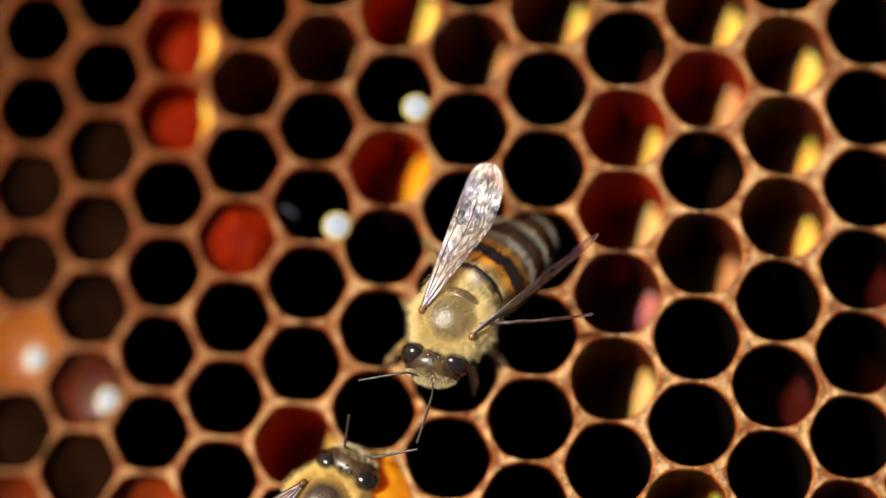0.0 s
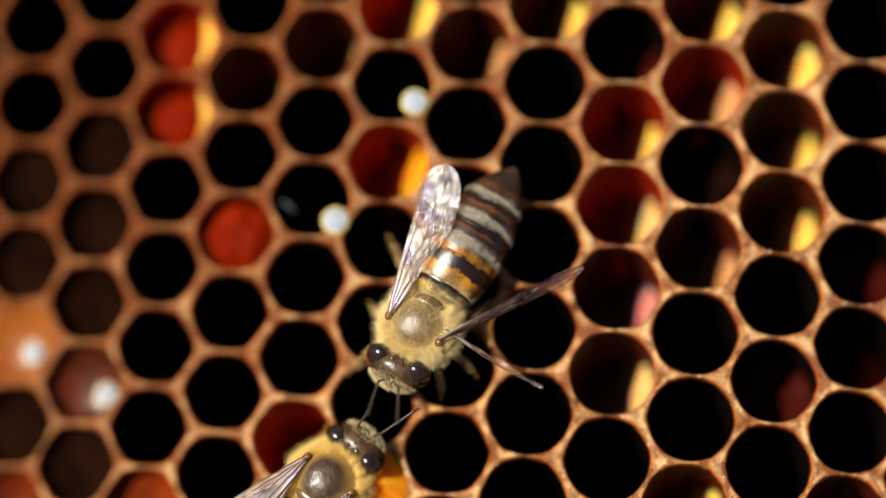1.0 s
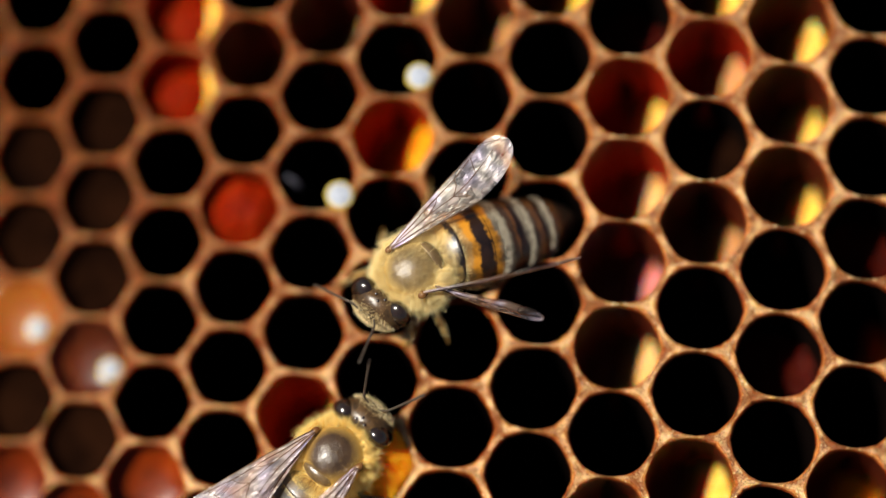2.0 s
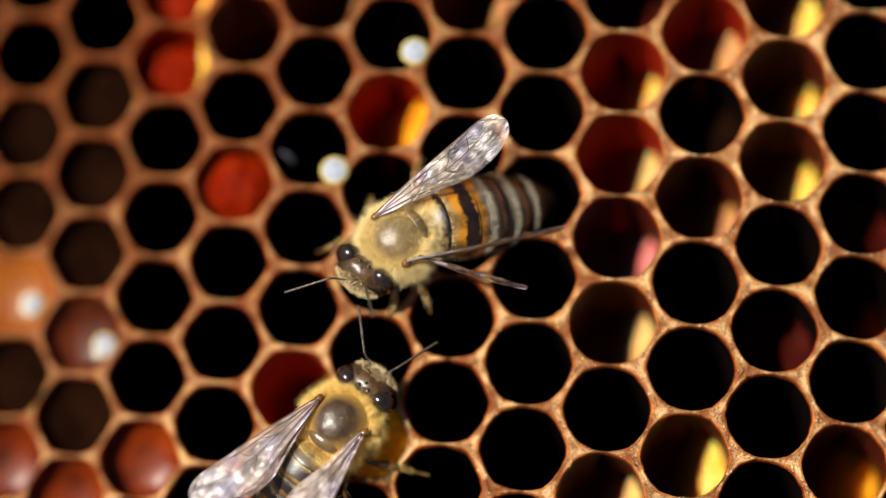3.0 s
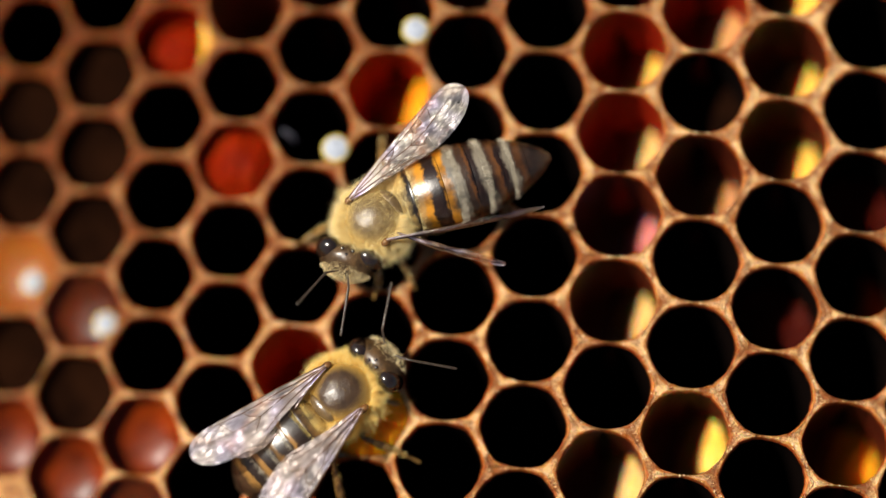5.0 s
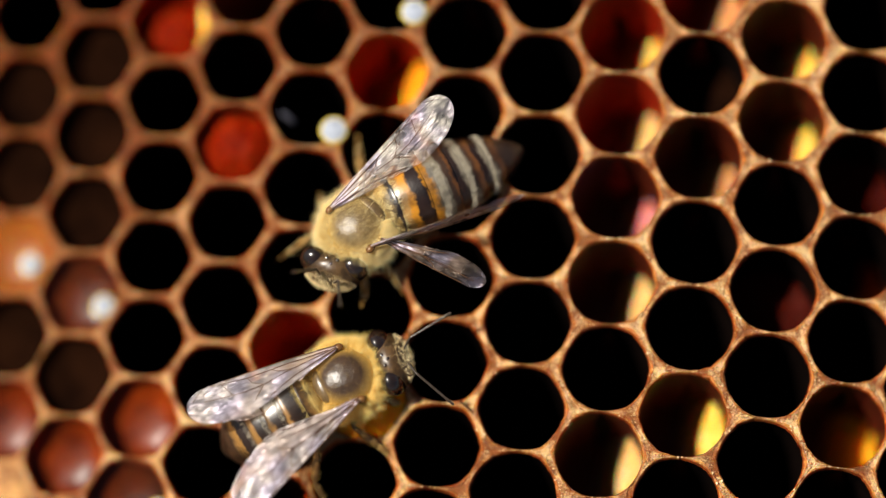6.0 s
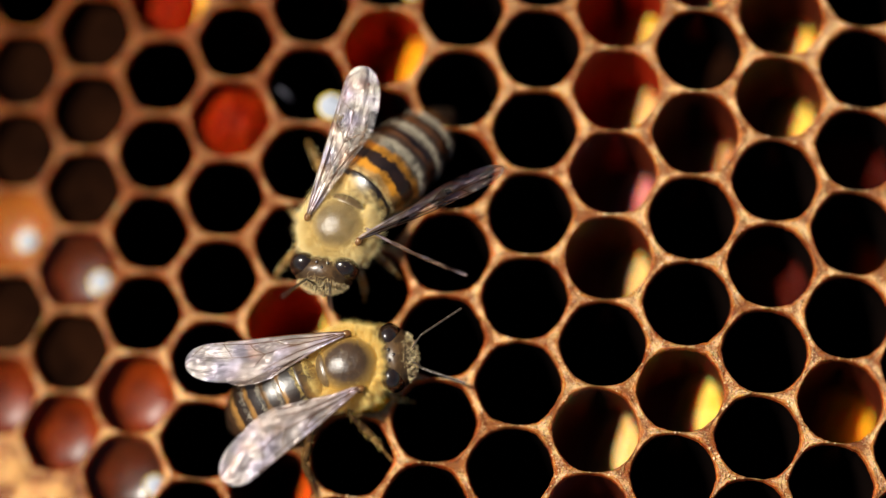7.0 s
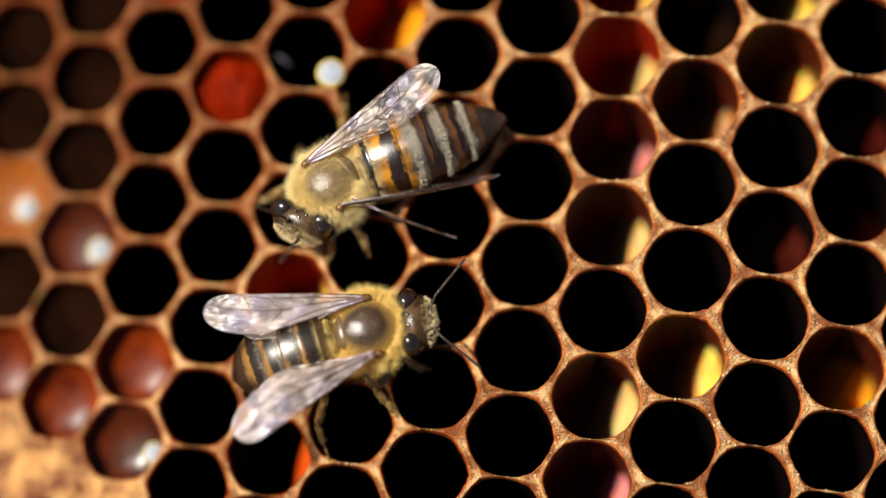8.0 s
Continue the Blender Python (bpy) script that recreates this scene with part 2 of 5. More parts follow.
def coat_shader(name, stops, reach):
    """The abdomen's cuticle: bands along its length (share of the length, colour, roughness), their edges uneven and hairy."""
    m = bpy.data.materials.new(name)
    m.use_nodes = True
    nt = m.node_tree
    p = nt.nodes["Principled BSDF"]
    tc = nt.nodes.new("ShaderNodeTexCoord")
    apart = nt.nodes.new("ShaderNodeSeparateXYZ")
    nt.links.new(tc.outputs["Object"], apart.inputs[0])
    along = nt.nodes.new("ShaderNodeMath")
    along.operation = "MULTIPLY"
    along.inputs[1].default_value = -1 / (reach * MM)
    nt.links.new(apart.outputs["Y"], along.inputs[0])
    value = along.outputs[0]
    for scale, share in ((420, 0.06), (1300, 0.05), (5000, 0.035)):
        n = nt.nodes.new("ShaderNodeTexNoise")
        n.inputs["Scale"].default_value, n.inputs["Detail"].default_value = scale, 3
        nt.links.new(tc.outputs["Object"], n.inputs["Vector"])
        off = nt.nodes.new("ShaderNodeMath")
        off.operation = "SUBTRACT"
        off.inputs[1].default_value = 0.5
        nt.links.new(n.outputs[0], off.inputs[0])
        add = nt.nodes.new("ShaderNodeMath")
        add.operation = "MULTIPLY_ADD"
        add.inputs[1].default_value = share
        nt.links.new(off.outputs[0], add.inputs[0])
        nt.links.new(value, add.inputs[2])
        value = add.outputs[0]
    for socket, pick in (("Base Color", 1), ("Roughness", 2)):
        ramp = nt.nodes.new("ShaderNodeValToRGB")
        for k, stop in enumerate(stops):
            e = ramp.color_ramp.elements[k] if k < 2 else ramp.color_ramp.elements.new(stop[0])
            if k < 2:
                e.position = stop[0]
            e.color = (*stop[1], 1) if pick == 1 else (stop[2], stop[2], stop[2], 1)
        nt.links.new(value, ramp.inputs[0])
        if pick == 2:
            nt.links.new(ramp.outputs[0], p.inputs[socket])
            continue
        blotch, span, shade = nt.nodes.new("ShaderNodeTexNoise"), nt.nodes.new("ShaderNodeMapRange"), nt.nodes.new("ShaderNodeMix")
        blotch.inputs["Scale"].default_value, blotch.inputs["Detail"].default_value = 520, 4
        span.inputs[1].default_value, span.inputs[2].default_value, span.inputs[3].default_value, span.inputs[4].default_value = 0.38, 0.58, 0.16, 1.0
        shade.data_type, shade.blend_type = "RGBA", "MULTIPLY"
        shade.inputs[0].default_value = 1.0
        for a, b in ((tc.outputs["Object"], blotch.inputs["Vector"]), (blotch.outputs[0], span.inputs[0]), (ramp.outputs[0], shade.inputs[6]), (span.outputs[0], shade.inputs[7]), (shade.outputs[2], p.inputs[socket])):
            nt.links.new(a, b)
    grain = nt.nodes.new("ShaderNodeTexNoise")
    grain.inputs["Scale"].default_value, grain.inputs["Detail"].default_value = 9000, 2
    nt.links.new(tc.outputs["Object"], grain.inputs["Vector"])
    b = nt.nodes.new("ShaderNodeBump")
    b.inputs["Strength"].default_value, b.inputs["Distance"].default_value = 0.12, 0.0001
    p.inputs["Specular IOR Level"].default_value = 0.75
    nt.links.new(grain.outputs[0], b.inputs["Height"])
    nt.links.new(b.outputs[0], p.inputs["Normal"])
    return m


GOLD, RUST, INK, ASH, STRAW, UMBER = (0.46, 0.19, 0.014), (0.10, 0.036, 0.008), (0.016, 0.007, 0.004), (0.15, 0.125, 0.088), (0.45, 0.29, 0.085), (0.035, 0.017, 0.008)
DUN = (0.075, 0.045, 0.023)
TAN = (0.36, 0.20, 0.06)
STRIPED = coat_shader("striped_coat", [(0.0, STRAW, 0.6), (0.09, STRAW, 0.4), (0.105, INK, 0.28), (0.125, INK, 0.28), (0.14, TAN, 0.28), (0.175, TAN, 0.28), (0.19, GOLD, 0.28), (0.215, GOLD, 0.28), (0.235, INK, 0.28), (0.305, INK, 0.28), (0.32, GOLD, 0.28), (0.355, GOLD, 0.28),
                                       (0.375, ASH, 0.5), (0.435, ASH, 0.5), (0.45, UMBER, 0.28), (0.475, UMBER, 0.28), (0.49, RUST, 0.28), (0.505, INK, 0.28), (0.54, INK, 0.28), (0.565, ASH, 0.5), (0.61, ASH, 0.5), (0.63, UMBER, 0.28), (0.67, RUST, 0.28), (0.685, INK, 0.28),
                                       (0.72, INK, 0.28), (0.735, ASH, 0.5), (0.77, ASH, 0.5), (0.79, UMBER, 0.28), (0.82, RUST, 0.28), (0.84, UMBER, 0.35), (0.90, UMBER, 0.4), (1.0, DUN, 0.4)], 10.2)
BRASS, SOOT = (0.24, 0.12, 0.03), (0.020, 0.010, 0.005)
DARK = coat_shader("dark_coat", [(0.0, GOLD, 0.5), (0.07, STRAW, 0.5), (0.13, BRASS, 0.4), (0.165, SOOT, 0.31), (0.27, SOOT, 0.31), (0.288, UMBER, 0.31), (0.300, BRASS, 0.31), (0.320, BRASS, 0.31), (0.338, SOOT, 0.31), (0.44, SOOT, 0.31),
                                 (0.455, BRASS, 0.31), (0.480, BRASS, 0.31), (0.50, SOOT, 0.31), (0.60, SOOT, 0.31), (0.615, BRASS, 0.31), (0.64, BRASS, 0.31), (0.67, SOOT, 0.31), (0.76, SOOT, 0.31), (0.775, BRASS, 0.31), (0.80, BRASS, 0.31), (0.84, UMBER, 0.31), (1.0, UMBER, 0.36)], 7.6)
FUR = fur_shader("golden_fur", (0.80, 0.60, 0.22), (1.0, 0.92, 0.58))
FUR_WARM = fur_shader("amber_fur", (0.82, 0.53, 0.10), (1.0, 0.88, 0.42))
FUR_PALE = fur_shader("pale_hair", (0.62, 0.44, 0.18), (1.0, 0.90, 0.60))
FUR_GREY = fur_shader("grey_hair", (0.36, 0.31, 0.22), (0.74, 0.69, 0.56))
SKULL = shader("brown_skull", (0.012, 0.007, 0.003), (0.085, 0.045, 0.016), 0.34, 1200, 6000, 0.3, 0.0001)
TEGULA = shader("brown_scale", (0.09, 0.035, 0.010), (0.17, 0.075, 0.02), 0.25, 1500, 6000, 0.3, 0.0001)
EYE = shader("eye_black", (0.010, 0.006, 0.004), (0.02, 0.010, 0.006), 0.20, 900, 3000, 0.0, 0.00002, 1.0)
FEELER = shader("antenna_brown", (0.030, 0.022, 0.016), (0.06, 0.045, 0.035), 0.28, 3000, 9000, 0.3, 0.0001)
LEG = shader("leg_brown", (0.050, 0.022, 0.006), (0.30, 0.17, 0.05), 0.26, 1500, 6000, 0.3, 0.0001)
UNDERCOAT = shader("golden_undercoat", (0.52, 0.38, 0.13), (0.82, 0.66, 0.30), 0.8, 4000, 14000, 1.0, 0.0003, 0.1)
WING = wing_shader("clear_wing", (0.96, 0.89, 0.80), (0.82, 0.73, 0.66), 0.16, 0.62, 0.10)
WING_DUSKY = wing_shader("dusky_wing", (0.62, 0.46, 0.36), (0.72, 0.60, 0.50), 0.15, 0.50, 0.10)
WING_PALE = wing_shader("pale_wing", (0.92, 0.82, 0.78), (0.78, 0.68, 0.58), 0.32, 0.62, 0.22)
VEIN = shader("wing_vein", (0.05, 0.020, 0.008), (0.12, 0.055, 0.02), 0.35, 1500, 6000, 0.1)


# ---------------------------------------------------------------- mesh helpers
def mesh_of(name, verts, faces, materials, slots=None, smooth=True):
    me = bpy.data.meshes.new(name)
    me.from_pydata([tuple(v) for v in verts], [], faces)
    for m in materials:
        me.materials.append(m)
    if slots is not None:
        me.polygons.foreach_set("material_index", slots)
    me.polygons.foreach_set("use_smooth", [smooth] * len(me.polygons))
    me.update()
    return me


def part(name, me, parent, label="", m=None):
    ob = new(name, me)
    ob.parent = parent
    if m is not None:
        ob.matrix_basis = m
    return tagged(ob, label)


def rings_mesh(name, rings, materials, slots=None, cap_start=False, cap_end=False, closed=True):
    """Skin over rings of equal length; slots gives a material for each band."""
    n = len(rings[0])
    verts = [v for r in rings for v in r]
    faces, mats = [], []
    for k in range(len(rings) - 1):
        for a in range(n if closed else n - 1):
            b = (a + 1) % n
            faces.append((k * n + a, k * n + b, (k + 1) * n + b, (k + 1) * n + a))
            mats.append(slots[k] if slots else 0)
    if cap_start:
        faces.append(tuple(range(n))[::-1])
        mats.append(slots[0] if slots else 0)
    if cap_end:
        faces.append(tuple((len(rings) - 1) * n + a for a in range(n)))
        mats.append(slots[-1] if slots else 0)
    return mesh_of(name, verts, faces, materials, mats)


def tube_rings(points, radii, sides=8):
    pts = [Vector(p) for p in points]
    rings = []
    for k, p in enumerate(pts):
        way = (pts[min(k + 1, len(pts) - 1)] - pts[max(k - 1, 0)]).normalized()
        side = way.cross(Vector((0, 0, 1)) if abs(way.z) < 0.95 else Vector((1, 0, 0))).normalized()
        up = side.cross(way)
        rings.append([(p + (side * math.cos(a) + up * math.sin(a)) * radii[k]) for a in (2 * math.pi * s / sides for s in range(sides))])
    return rings


def tube(name, points, radii, material, sides=8):
    rings = tube_rings([Vector(p) * MM for p in points], [r * MM for r in radii], sides)
    return rings_mesh(name, rings, [material], cap_start=True, cap_end=True)


def ellipsoid(name, centre, radii, material, seg=28, rows=16, rough=0.0, tilt=0.0):
    rings = []
    turn = Euler((radians(tilt), 0, 0)).to_matrix()
    for k in range(rows + 1):
        b = math.pi * (k / rows) * 0.996 + 0.002 * math.pi
        ring = []
        for s in range(seg):
            a = 2 * math.pi * s / seg
            d = Vector((math.sin(b) * math.cos(a), math.sin(b) * math.sin(a), -math.cos(b)))
            f = 1 + rough * noise.noise(d * 3.1 + Vector(centre))
            ring.append((Vector(centre) + turn @ Vector((d.x * radii[0], d.y * radii[1], d.z * radii[2])) * f) * MM)
        rings.append(ring)
    return rings_mesh(name, rings, [material], cap_start=True, cap_end=True)


def hairs(name, roots, material, width=0.018):
    """Fine tapering hairs: roots are (place, way, length) in millimetres."""
    verts, faces = [], []
    for p, way, length in roots:
        side = way.cross(Vector((random.uniform(-1, 1), random.uniform(-1, 1), random.uniform(-1, 1)))).normalized() * width
        bend = Vector((random.uniform(-1, 1), random.uniform(-1, 1), random.uniform(-0.6, 0.6))) * length * 0.22
        k = len(verts)
        verts += [(p - side) * MM, (p + side) * MM, (p + way * length * 0.55 + side * 0.7 + bend * 0.3) * MM, (p + way * length * 0.55 - side * 0.7 + bend * 0.3) * MM, (p + way * length + bend) * MM]
        faces += [(k, k + 1, k + 2, k + 3), (k + 3, k + 2, k + 4)]
    return mesh_of(name, verts, faces, [material])


# ---------------------------------------------------------------- honeycomb
# Centre of the cell in column i, row j, in millimetres: a hexagonal grid, warped as the comb grew.
GROWTH = {
    (0, 0): (1.129, -2.558),
    (0, 1): (-0.046, -15.976),
    (0, 2): (-0.125, -0.137),
    (0, 3): (-0.075, 0.056),
    (0, 4): (-0.030, 0.110),
    (1, 0): (29.735, -0.144),
    (1, 1): (-0.144, -1.032),
    (1, 2): (-0.124, 0.021),
    (1, 3): (0.108, 0.067),
    (2, 0): (0.862, 1.863),
    (2, 1): (-0.026, 0.133),
    (2, 2): (-0.155, 0.126),
    (3, 0): (-0.310, -1.319),
    (3, 1): (-0.647, 1.566),
    (4, 0): (-0.471, -2.044),
}
PITCH_X, PITCH_Y = 4.94, 5.33


FOOT, EAVE = Vector((14.2, -36.2)), 138.1


def tilt(x, y):
    """The comb leans down to the south and rounds off towards its eastern edge."""
    return 0.1 * (y - 5) - 2.2 * min(max(0.0, (x - 13) / 16), 1.4) ** 2


def surface(x, y):
    """Height of the comb's face in millimetres: it falls away to the west, and leans as tilt() says."""
    u = max(0.0, (10 - x) / 40)
    return -4.0 * min(u, 1.5) ** 2 + tilt(x, y)


def centre(i, j):
    a, b = min(max(i, -0.5), 11.5), min(max(j, -1.0), 7.8)
    u, v = (a - 6) / 6, (b - 3) / 3
    x = sum(c[0] * u ** p * v ** q for (p, q), c in GROWTH.items()) + (i - a) * PITCH_X
    y = sum(c[1] * u ** p * v ** q for (p, q), c in GROWTH.items()) - (j - b) * PITCH_Y
    return FOOT + (Vector((x, y)) - FOOT) * (1 - tilt(x, y) / EAVE)


def outline(i, j, steps=13):
    c = centre(i, j)
    near = [centre(i, j - 1), centre(i + 1, j - 0.5), centre(i + 1, j + 0.5), centre(i, j + 1), centre(i - 1, j + 0.5), centre(i - 1, j - 0.5)]
    corners = [(c + near[k] + near[(k + 1) % 6]) / 3 for k in range(6)]
    pts = []
    for k in range(6):
        for s in range(steps):
            pts.append(corners[k].lerp(corners[(k + 1) % 6], s / steps))
    return c, pts[::-1]


def hole(i, j, grow=1.0):
    """Points of the cell's mouth: a hexagon that the bees have rounded."""
    c, pts = outline(i, j)
    apothem = sum((centre(i, j - 1) - c).length + (centre(i, j + 1) - c).length + (centre(i + 1, j - 0.5) - c).length + (centre(i - 1, j + 0.5) - c).length for _ in (0,)) / 8
    east = min(max((i - 2) / 6, 0), 1)
    wide, angular = 0.960 + 0.003 * east, 0.40 - 0.22 * east
    res = []
    for p in pts:
        v = p - c
        r = apothem * wide * (1 + angular * (v.length / apothem - 1)) * (1 + 0.030 * noise.noise(Vector((p.x * 0.5, p.y * 0.5, i * 1.7 + j))) + 0.014 * noise.noise(Vector((p.x * 2.2, p.y * 2.2, 4.0))) + 0.013 * noise.noise(Vector((p.x * 6.5, p.y * 6.5, 8.0))) + 0.008 * noise.noise(Vector((p.x * 15, p.y * 15, 3.0))))
        res.append(c + v.normalized() * r * grow)
    return c, pts, res


def lump(p, size, seed=0.0):
    return noise.noise(Vector((p.x * size, p.y * size, seed)))


DEPTH, LEAN = 10.5, 0.04      # the cells slope: their bottoms lie a little south of their mouths


def cell_mesh(i, j, lining):
    c, outer, inner = hole(i, j)

    def ring(pts, z, rough=0.0):
        return [Vector((p.x, p.y + LEAN * min(z, 0.0), surface(p.x, p.y) + z + rough * (lump(p, 1.6, 3.0) + 0.6 * lump(p, 4.5, 9.0) + 0.35 * lump(p, 11.0, 2.0)))) * MM for p in pts]

    def between(f):
        return [o.lerp(n, f) for o, n in zip(outer, inner)]

    def shrink(f):
        return [c + (n - c) * f for n in inner]

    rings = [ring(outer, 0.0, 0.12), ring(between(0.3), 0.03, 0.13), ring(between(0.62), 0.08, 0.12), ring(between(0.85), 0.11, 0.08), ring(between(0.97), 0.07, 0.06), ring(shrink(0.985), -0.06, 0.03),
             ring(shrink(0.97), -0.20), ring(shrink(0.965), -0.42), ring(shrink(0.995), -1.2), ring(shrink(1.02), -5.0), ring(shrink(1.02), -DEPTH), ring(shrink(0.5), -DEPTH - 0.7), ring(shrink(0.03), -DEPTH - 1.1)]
    # Western rims get a wider red band, painted for the blurred lens's colour fringe.
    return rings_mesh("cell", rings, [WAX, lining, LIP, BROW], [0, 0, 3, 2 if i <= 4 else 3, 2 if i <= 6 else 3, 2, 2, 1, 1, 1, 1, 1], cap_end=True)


# What lies in the cells: column, row, depth of its face below the mouth.
STORES = {
    "yellow": [(2, 0, 1.1), (2, 1, 1.25), (5, -0.5, 2.0), (7, -0.5, 3.0), (9, -0.5, 3.3), (10, 0, 3.0), (10, 1, 3.9), (10, 2, 3.8), (9, 5.5, 3.6), (8, 1, 3.9), (4, 5, 3.4)],
    "cream": [(8, 2, 3.7), (8, 4, 3.9), (8, 6, 3.5)],
    "tan": [(6, 0, 3.2), (9, 0.5, 3.2), (9, 2.5, 4.3), (3, 0.5, 3.8), (4, 0, 3.6)],
    "pink": [(8, 3, 4.2), (8, 7, 4.3)],
    "orange": [(5, 1.5, 2.7), (5, 5.5, -0.6), (11, 5.5, 4.5)],
    "scarlet": [(4, 7, 3.1), (11, 3.5, 5.5)],
    "red": [(3, 2.5, 0.5), (2, 0, 1.5), (2, 1, 1.3)],
    "maroon": [(10, 4, 3.5), (11, 2.5, 3.6), (8, 0, 4.0), (7, 7.5, 3.6)],
}
SYRUP = {"orange": [(0, 4, 0.8)], "amber": [(1, 4.5, 1.7), (2, 7, 1.8)], "red": [(1, 6.5, 2.0), (2, 6, 2.1), (0, 6, 2.0)],
         "dark": [(0, 2, 2.0), (0, 3, 1.9), (1, 2.5, 2.1), (1, 3.5, 1.8), (1, 1.5, 2.3), (1, 5.5, 1.6), (0, 5, 1.9), (9, 1.5, 6.0)]}
# Cells whose lining is painted redder for glow coming through their walls.
RUDDY = [(2, 0), (2, 1), (5, -0.5), (8, 1), (8, 2), (4, 5), (5, 1.5), (9, 0.5)]
CAPPED = [(0, 7), (1, 7.5), (0, 8), (1, 8.5), (-1, 6.5), (-1, 7.5), (2, 8), (-1, 8.5), (-2, 7), (-2, 8), (3, 8.5), (2, 9), (0, 9), (1, 9.5)]
filled = {(i, j): kind for kind, cells in (*STORES.items(), *SYRUP.items()) for i, j, _ in cells}

comb = tagged(new("honeycomb"), "old brown wax honeycomb with rounded hexagonal cells", "honeycomb", kind="structure")
for i in range(-4, 16):
    for k in range(-4, 12):
        j = k + (0.5 if i % 2 else 0.0)
        if (i, j) in CAPPED:
            continue
        kind = filled.get((i, j))
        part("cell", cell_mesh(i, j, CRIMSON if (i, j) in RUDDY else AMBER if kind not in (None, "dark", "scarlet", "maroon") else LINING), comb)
for i, j in CAPPED:
    c, pts = outline(i, j)
    rings = []
    for f, z in ((1.0, 0.0), (0.93, 0.05), (0.8, 0.30), (0.6, 0.52), (0.35, 0.66), (0.12, 0.70)):
        rings.append([Vector((p.x, p.y, surface(p.x, p.y) + z + (0.10 if f == 1 else 0.22) * (lump(p, 1.6, 3.0) + 0.6 * lump(p, 4.5, 9.0)))) * MM for p in (c + (q - c) * f for q in pts)])
    part("capping", rings_mesh("capping", rings, [CAPPING], cap_end=True), comb, "domed tan wax capping over brood")
crumb_verts, crumb_faces = [], []
for i in range(4, 13):
    for k in range(-1, 9):
        c, outer, inner = hole(i, k + (0.5 if i % 2 else 0.0))
        for _ in range(26):
            q = random.randrange(len(outer))
            p = outer[q].lerp(inner[q], random.uniform(0.0, 1.0))
            r, base = random.choice((0.03, 0.04, 0.05, 0.09)) * random.uniform(0.7, 1.3), len(crumb_verts)
            spot = Vector((p.x, p.y, surface(p.x, p.y) + 0.09 + 0.12 * (lump(p, 1.6, 3.0) + 0.6 * lump(p, 4.5, 9.0))))
            for d in ((1, 0, 0), (0, 1, 0), (-1, 0, 0), (0, -1, 0), (0, 0, 1), (0, 0, -1)):
                crumb_verts.append((spot + Vector(d) * r * random.uniform(0.6, 1.3)) * MM)
            for a in range(4):
                crumb_faces += [(base + a, base + (a + 1) % 4, base + 4), (base + (a + 1) % 4, base + a, base + 5)]
tagged(part("wax_crumbs", mesh_of("wax_crumbs", crumb_verts, crumb_faces, [CRUMB]), comb, "pale grains of wax on the cell rims"), kind="stuff")
lo, hi = Vector((-75, -75)), Vector((80, 60))
slab = [[Vector((x, y, z)) * MM for x, y in ((lo.x, lo.y), (hi.x, lo.y), (hi.x, hi.y), (lo.x, hi.y))] for z in (-30.5, -32.5)]
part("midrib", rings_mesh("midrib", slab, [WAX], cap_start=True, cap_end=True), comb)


def fill_mesh(i, j, depth, material, bowl, rough, heap=0.0, power=4, level=False):
    """The face of what a cell holds; heap: how much deeper it lies at the north-west wall than at the south-east one."""
    c, _, inner = hole(i, j)
    rings = []
    for f in (1.03, 0.96, 0.88, 0.76, 0.6, 0.4, 0.2, 0.03):
        ring = []
        for q in inner:
            p = c + (q - c) * f
            slope = heap * max(0.0, 0.62 - (p - c).dot(Vector((0.99, -0.14))) / 2.5) ** 1.25 if heap else 0.0
            ring.append(Vector((p.x, p.y - LEAN * depth, (surface(c.x, c.y) + 0.17 * (p.y - c.y) if level else surface(p.x, p.y)) - depth - slope + bowl * (f ** power - 0.4) + rough * (lump(p, 1.3, i + j) + 0.5 * lump(p, 4.0, 5.0)))) * MM)
        rings.append(ring)
    under = [v - Vector((0, 0, 1.0 * MM)) for v in rings[0]]
    return rings_mesh("fill", [under] + rings, [material], cap_end=True)


HEAPS = {"yellow": 8.0, "cream": 8.0, "tan": 8.0, "pink": 8.0, "orange": 4.0, "scarlet": 8.0}
WORDS = {"yellow": "packed yellow pollen deep in a wax cell", "cream": "packed cream pollen deep in a wax cell", "tan": "packed tan pollen deep in a wax cell",
         "pink": "packed pink pollen deep in a wax cell", "orange": "packed bright orange pollen in a wax cell", "scarlet": "little scarlet pollen at the bottom of a wax cell", "red": "red-orange pollen filling a wax cell",
         "maroon": "dark red pollen deep in a wax cell"}
for kind, cells in STORES.items():
    for i, j, depth in cells:
        ob = new("bee_pollen", fill_mesh(i, j, depth * 1.74, POLLEN[kind], -1.7 if kind == "red" or depth < 0 else 0.4, 0.32, 0.0 if depth < 0 else HEAPS.get(kind, 0.0), 2 if kind == "red" or depth < 0 else 4))
        tagged(ob, WORDS[kind], "pollen", "pollen stores in the comb")
for kind, cells in SYRUP.items():
    for i, j, depth in cells:
        ob = new("nectar", fill_mesh(i, j, depth, NECTAR[kind], 0.62, 0.02, 0.0, 3, True))
        tagged(ob, f"glossy {kind} nectar filling a wax cell", "nectar", "nectar stores in the comb")


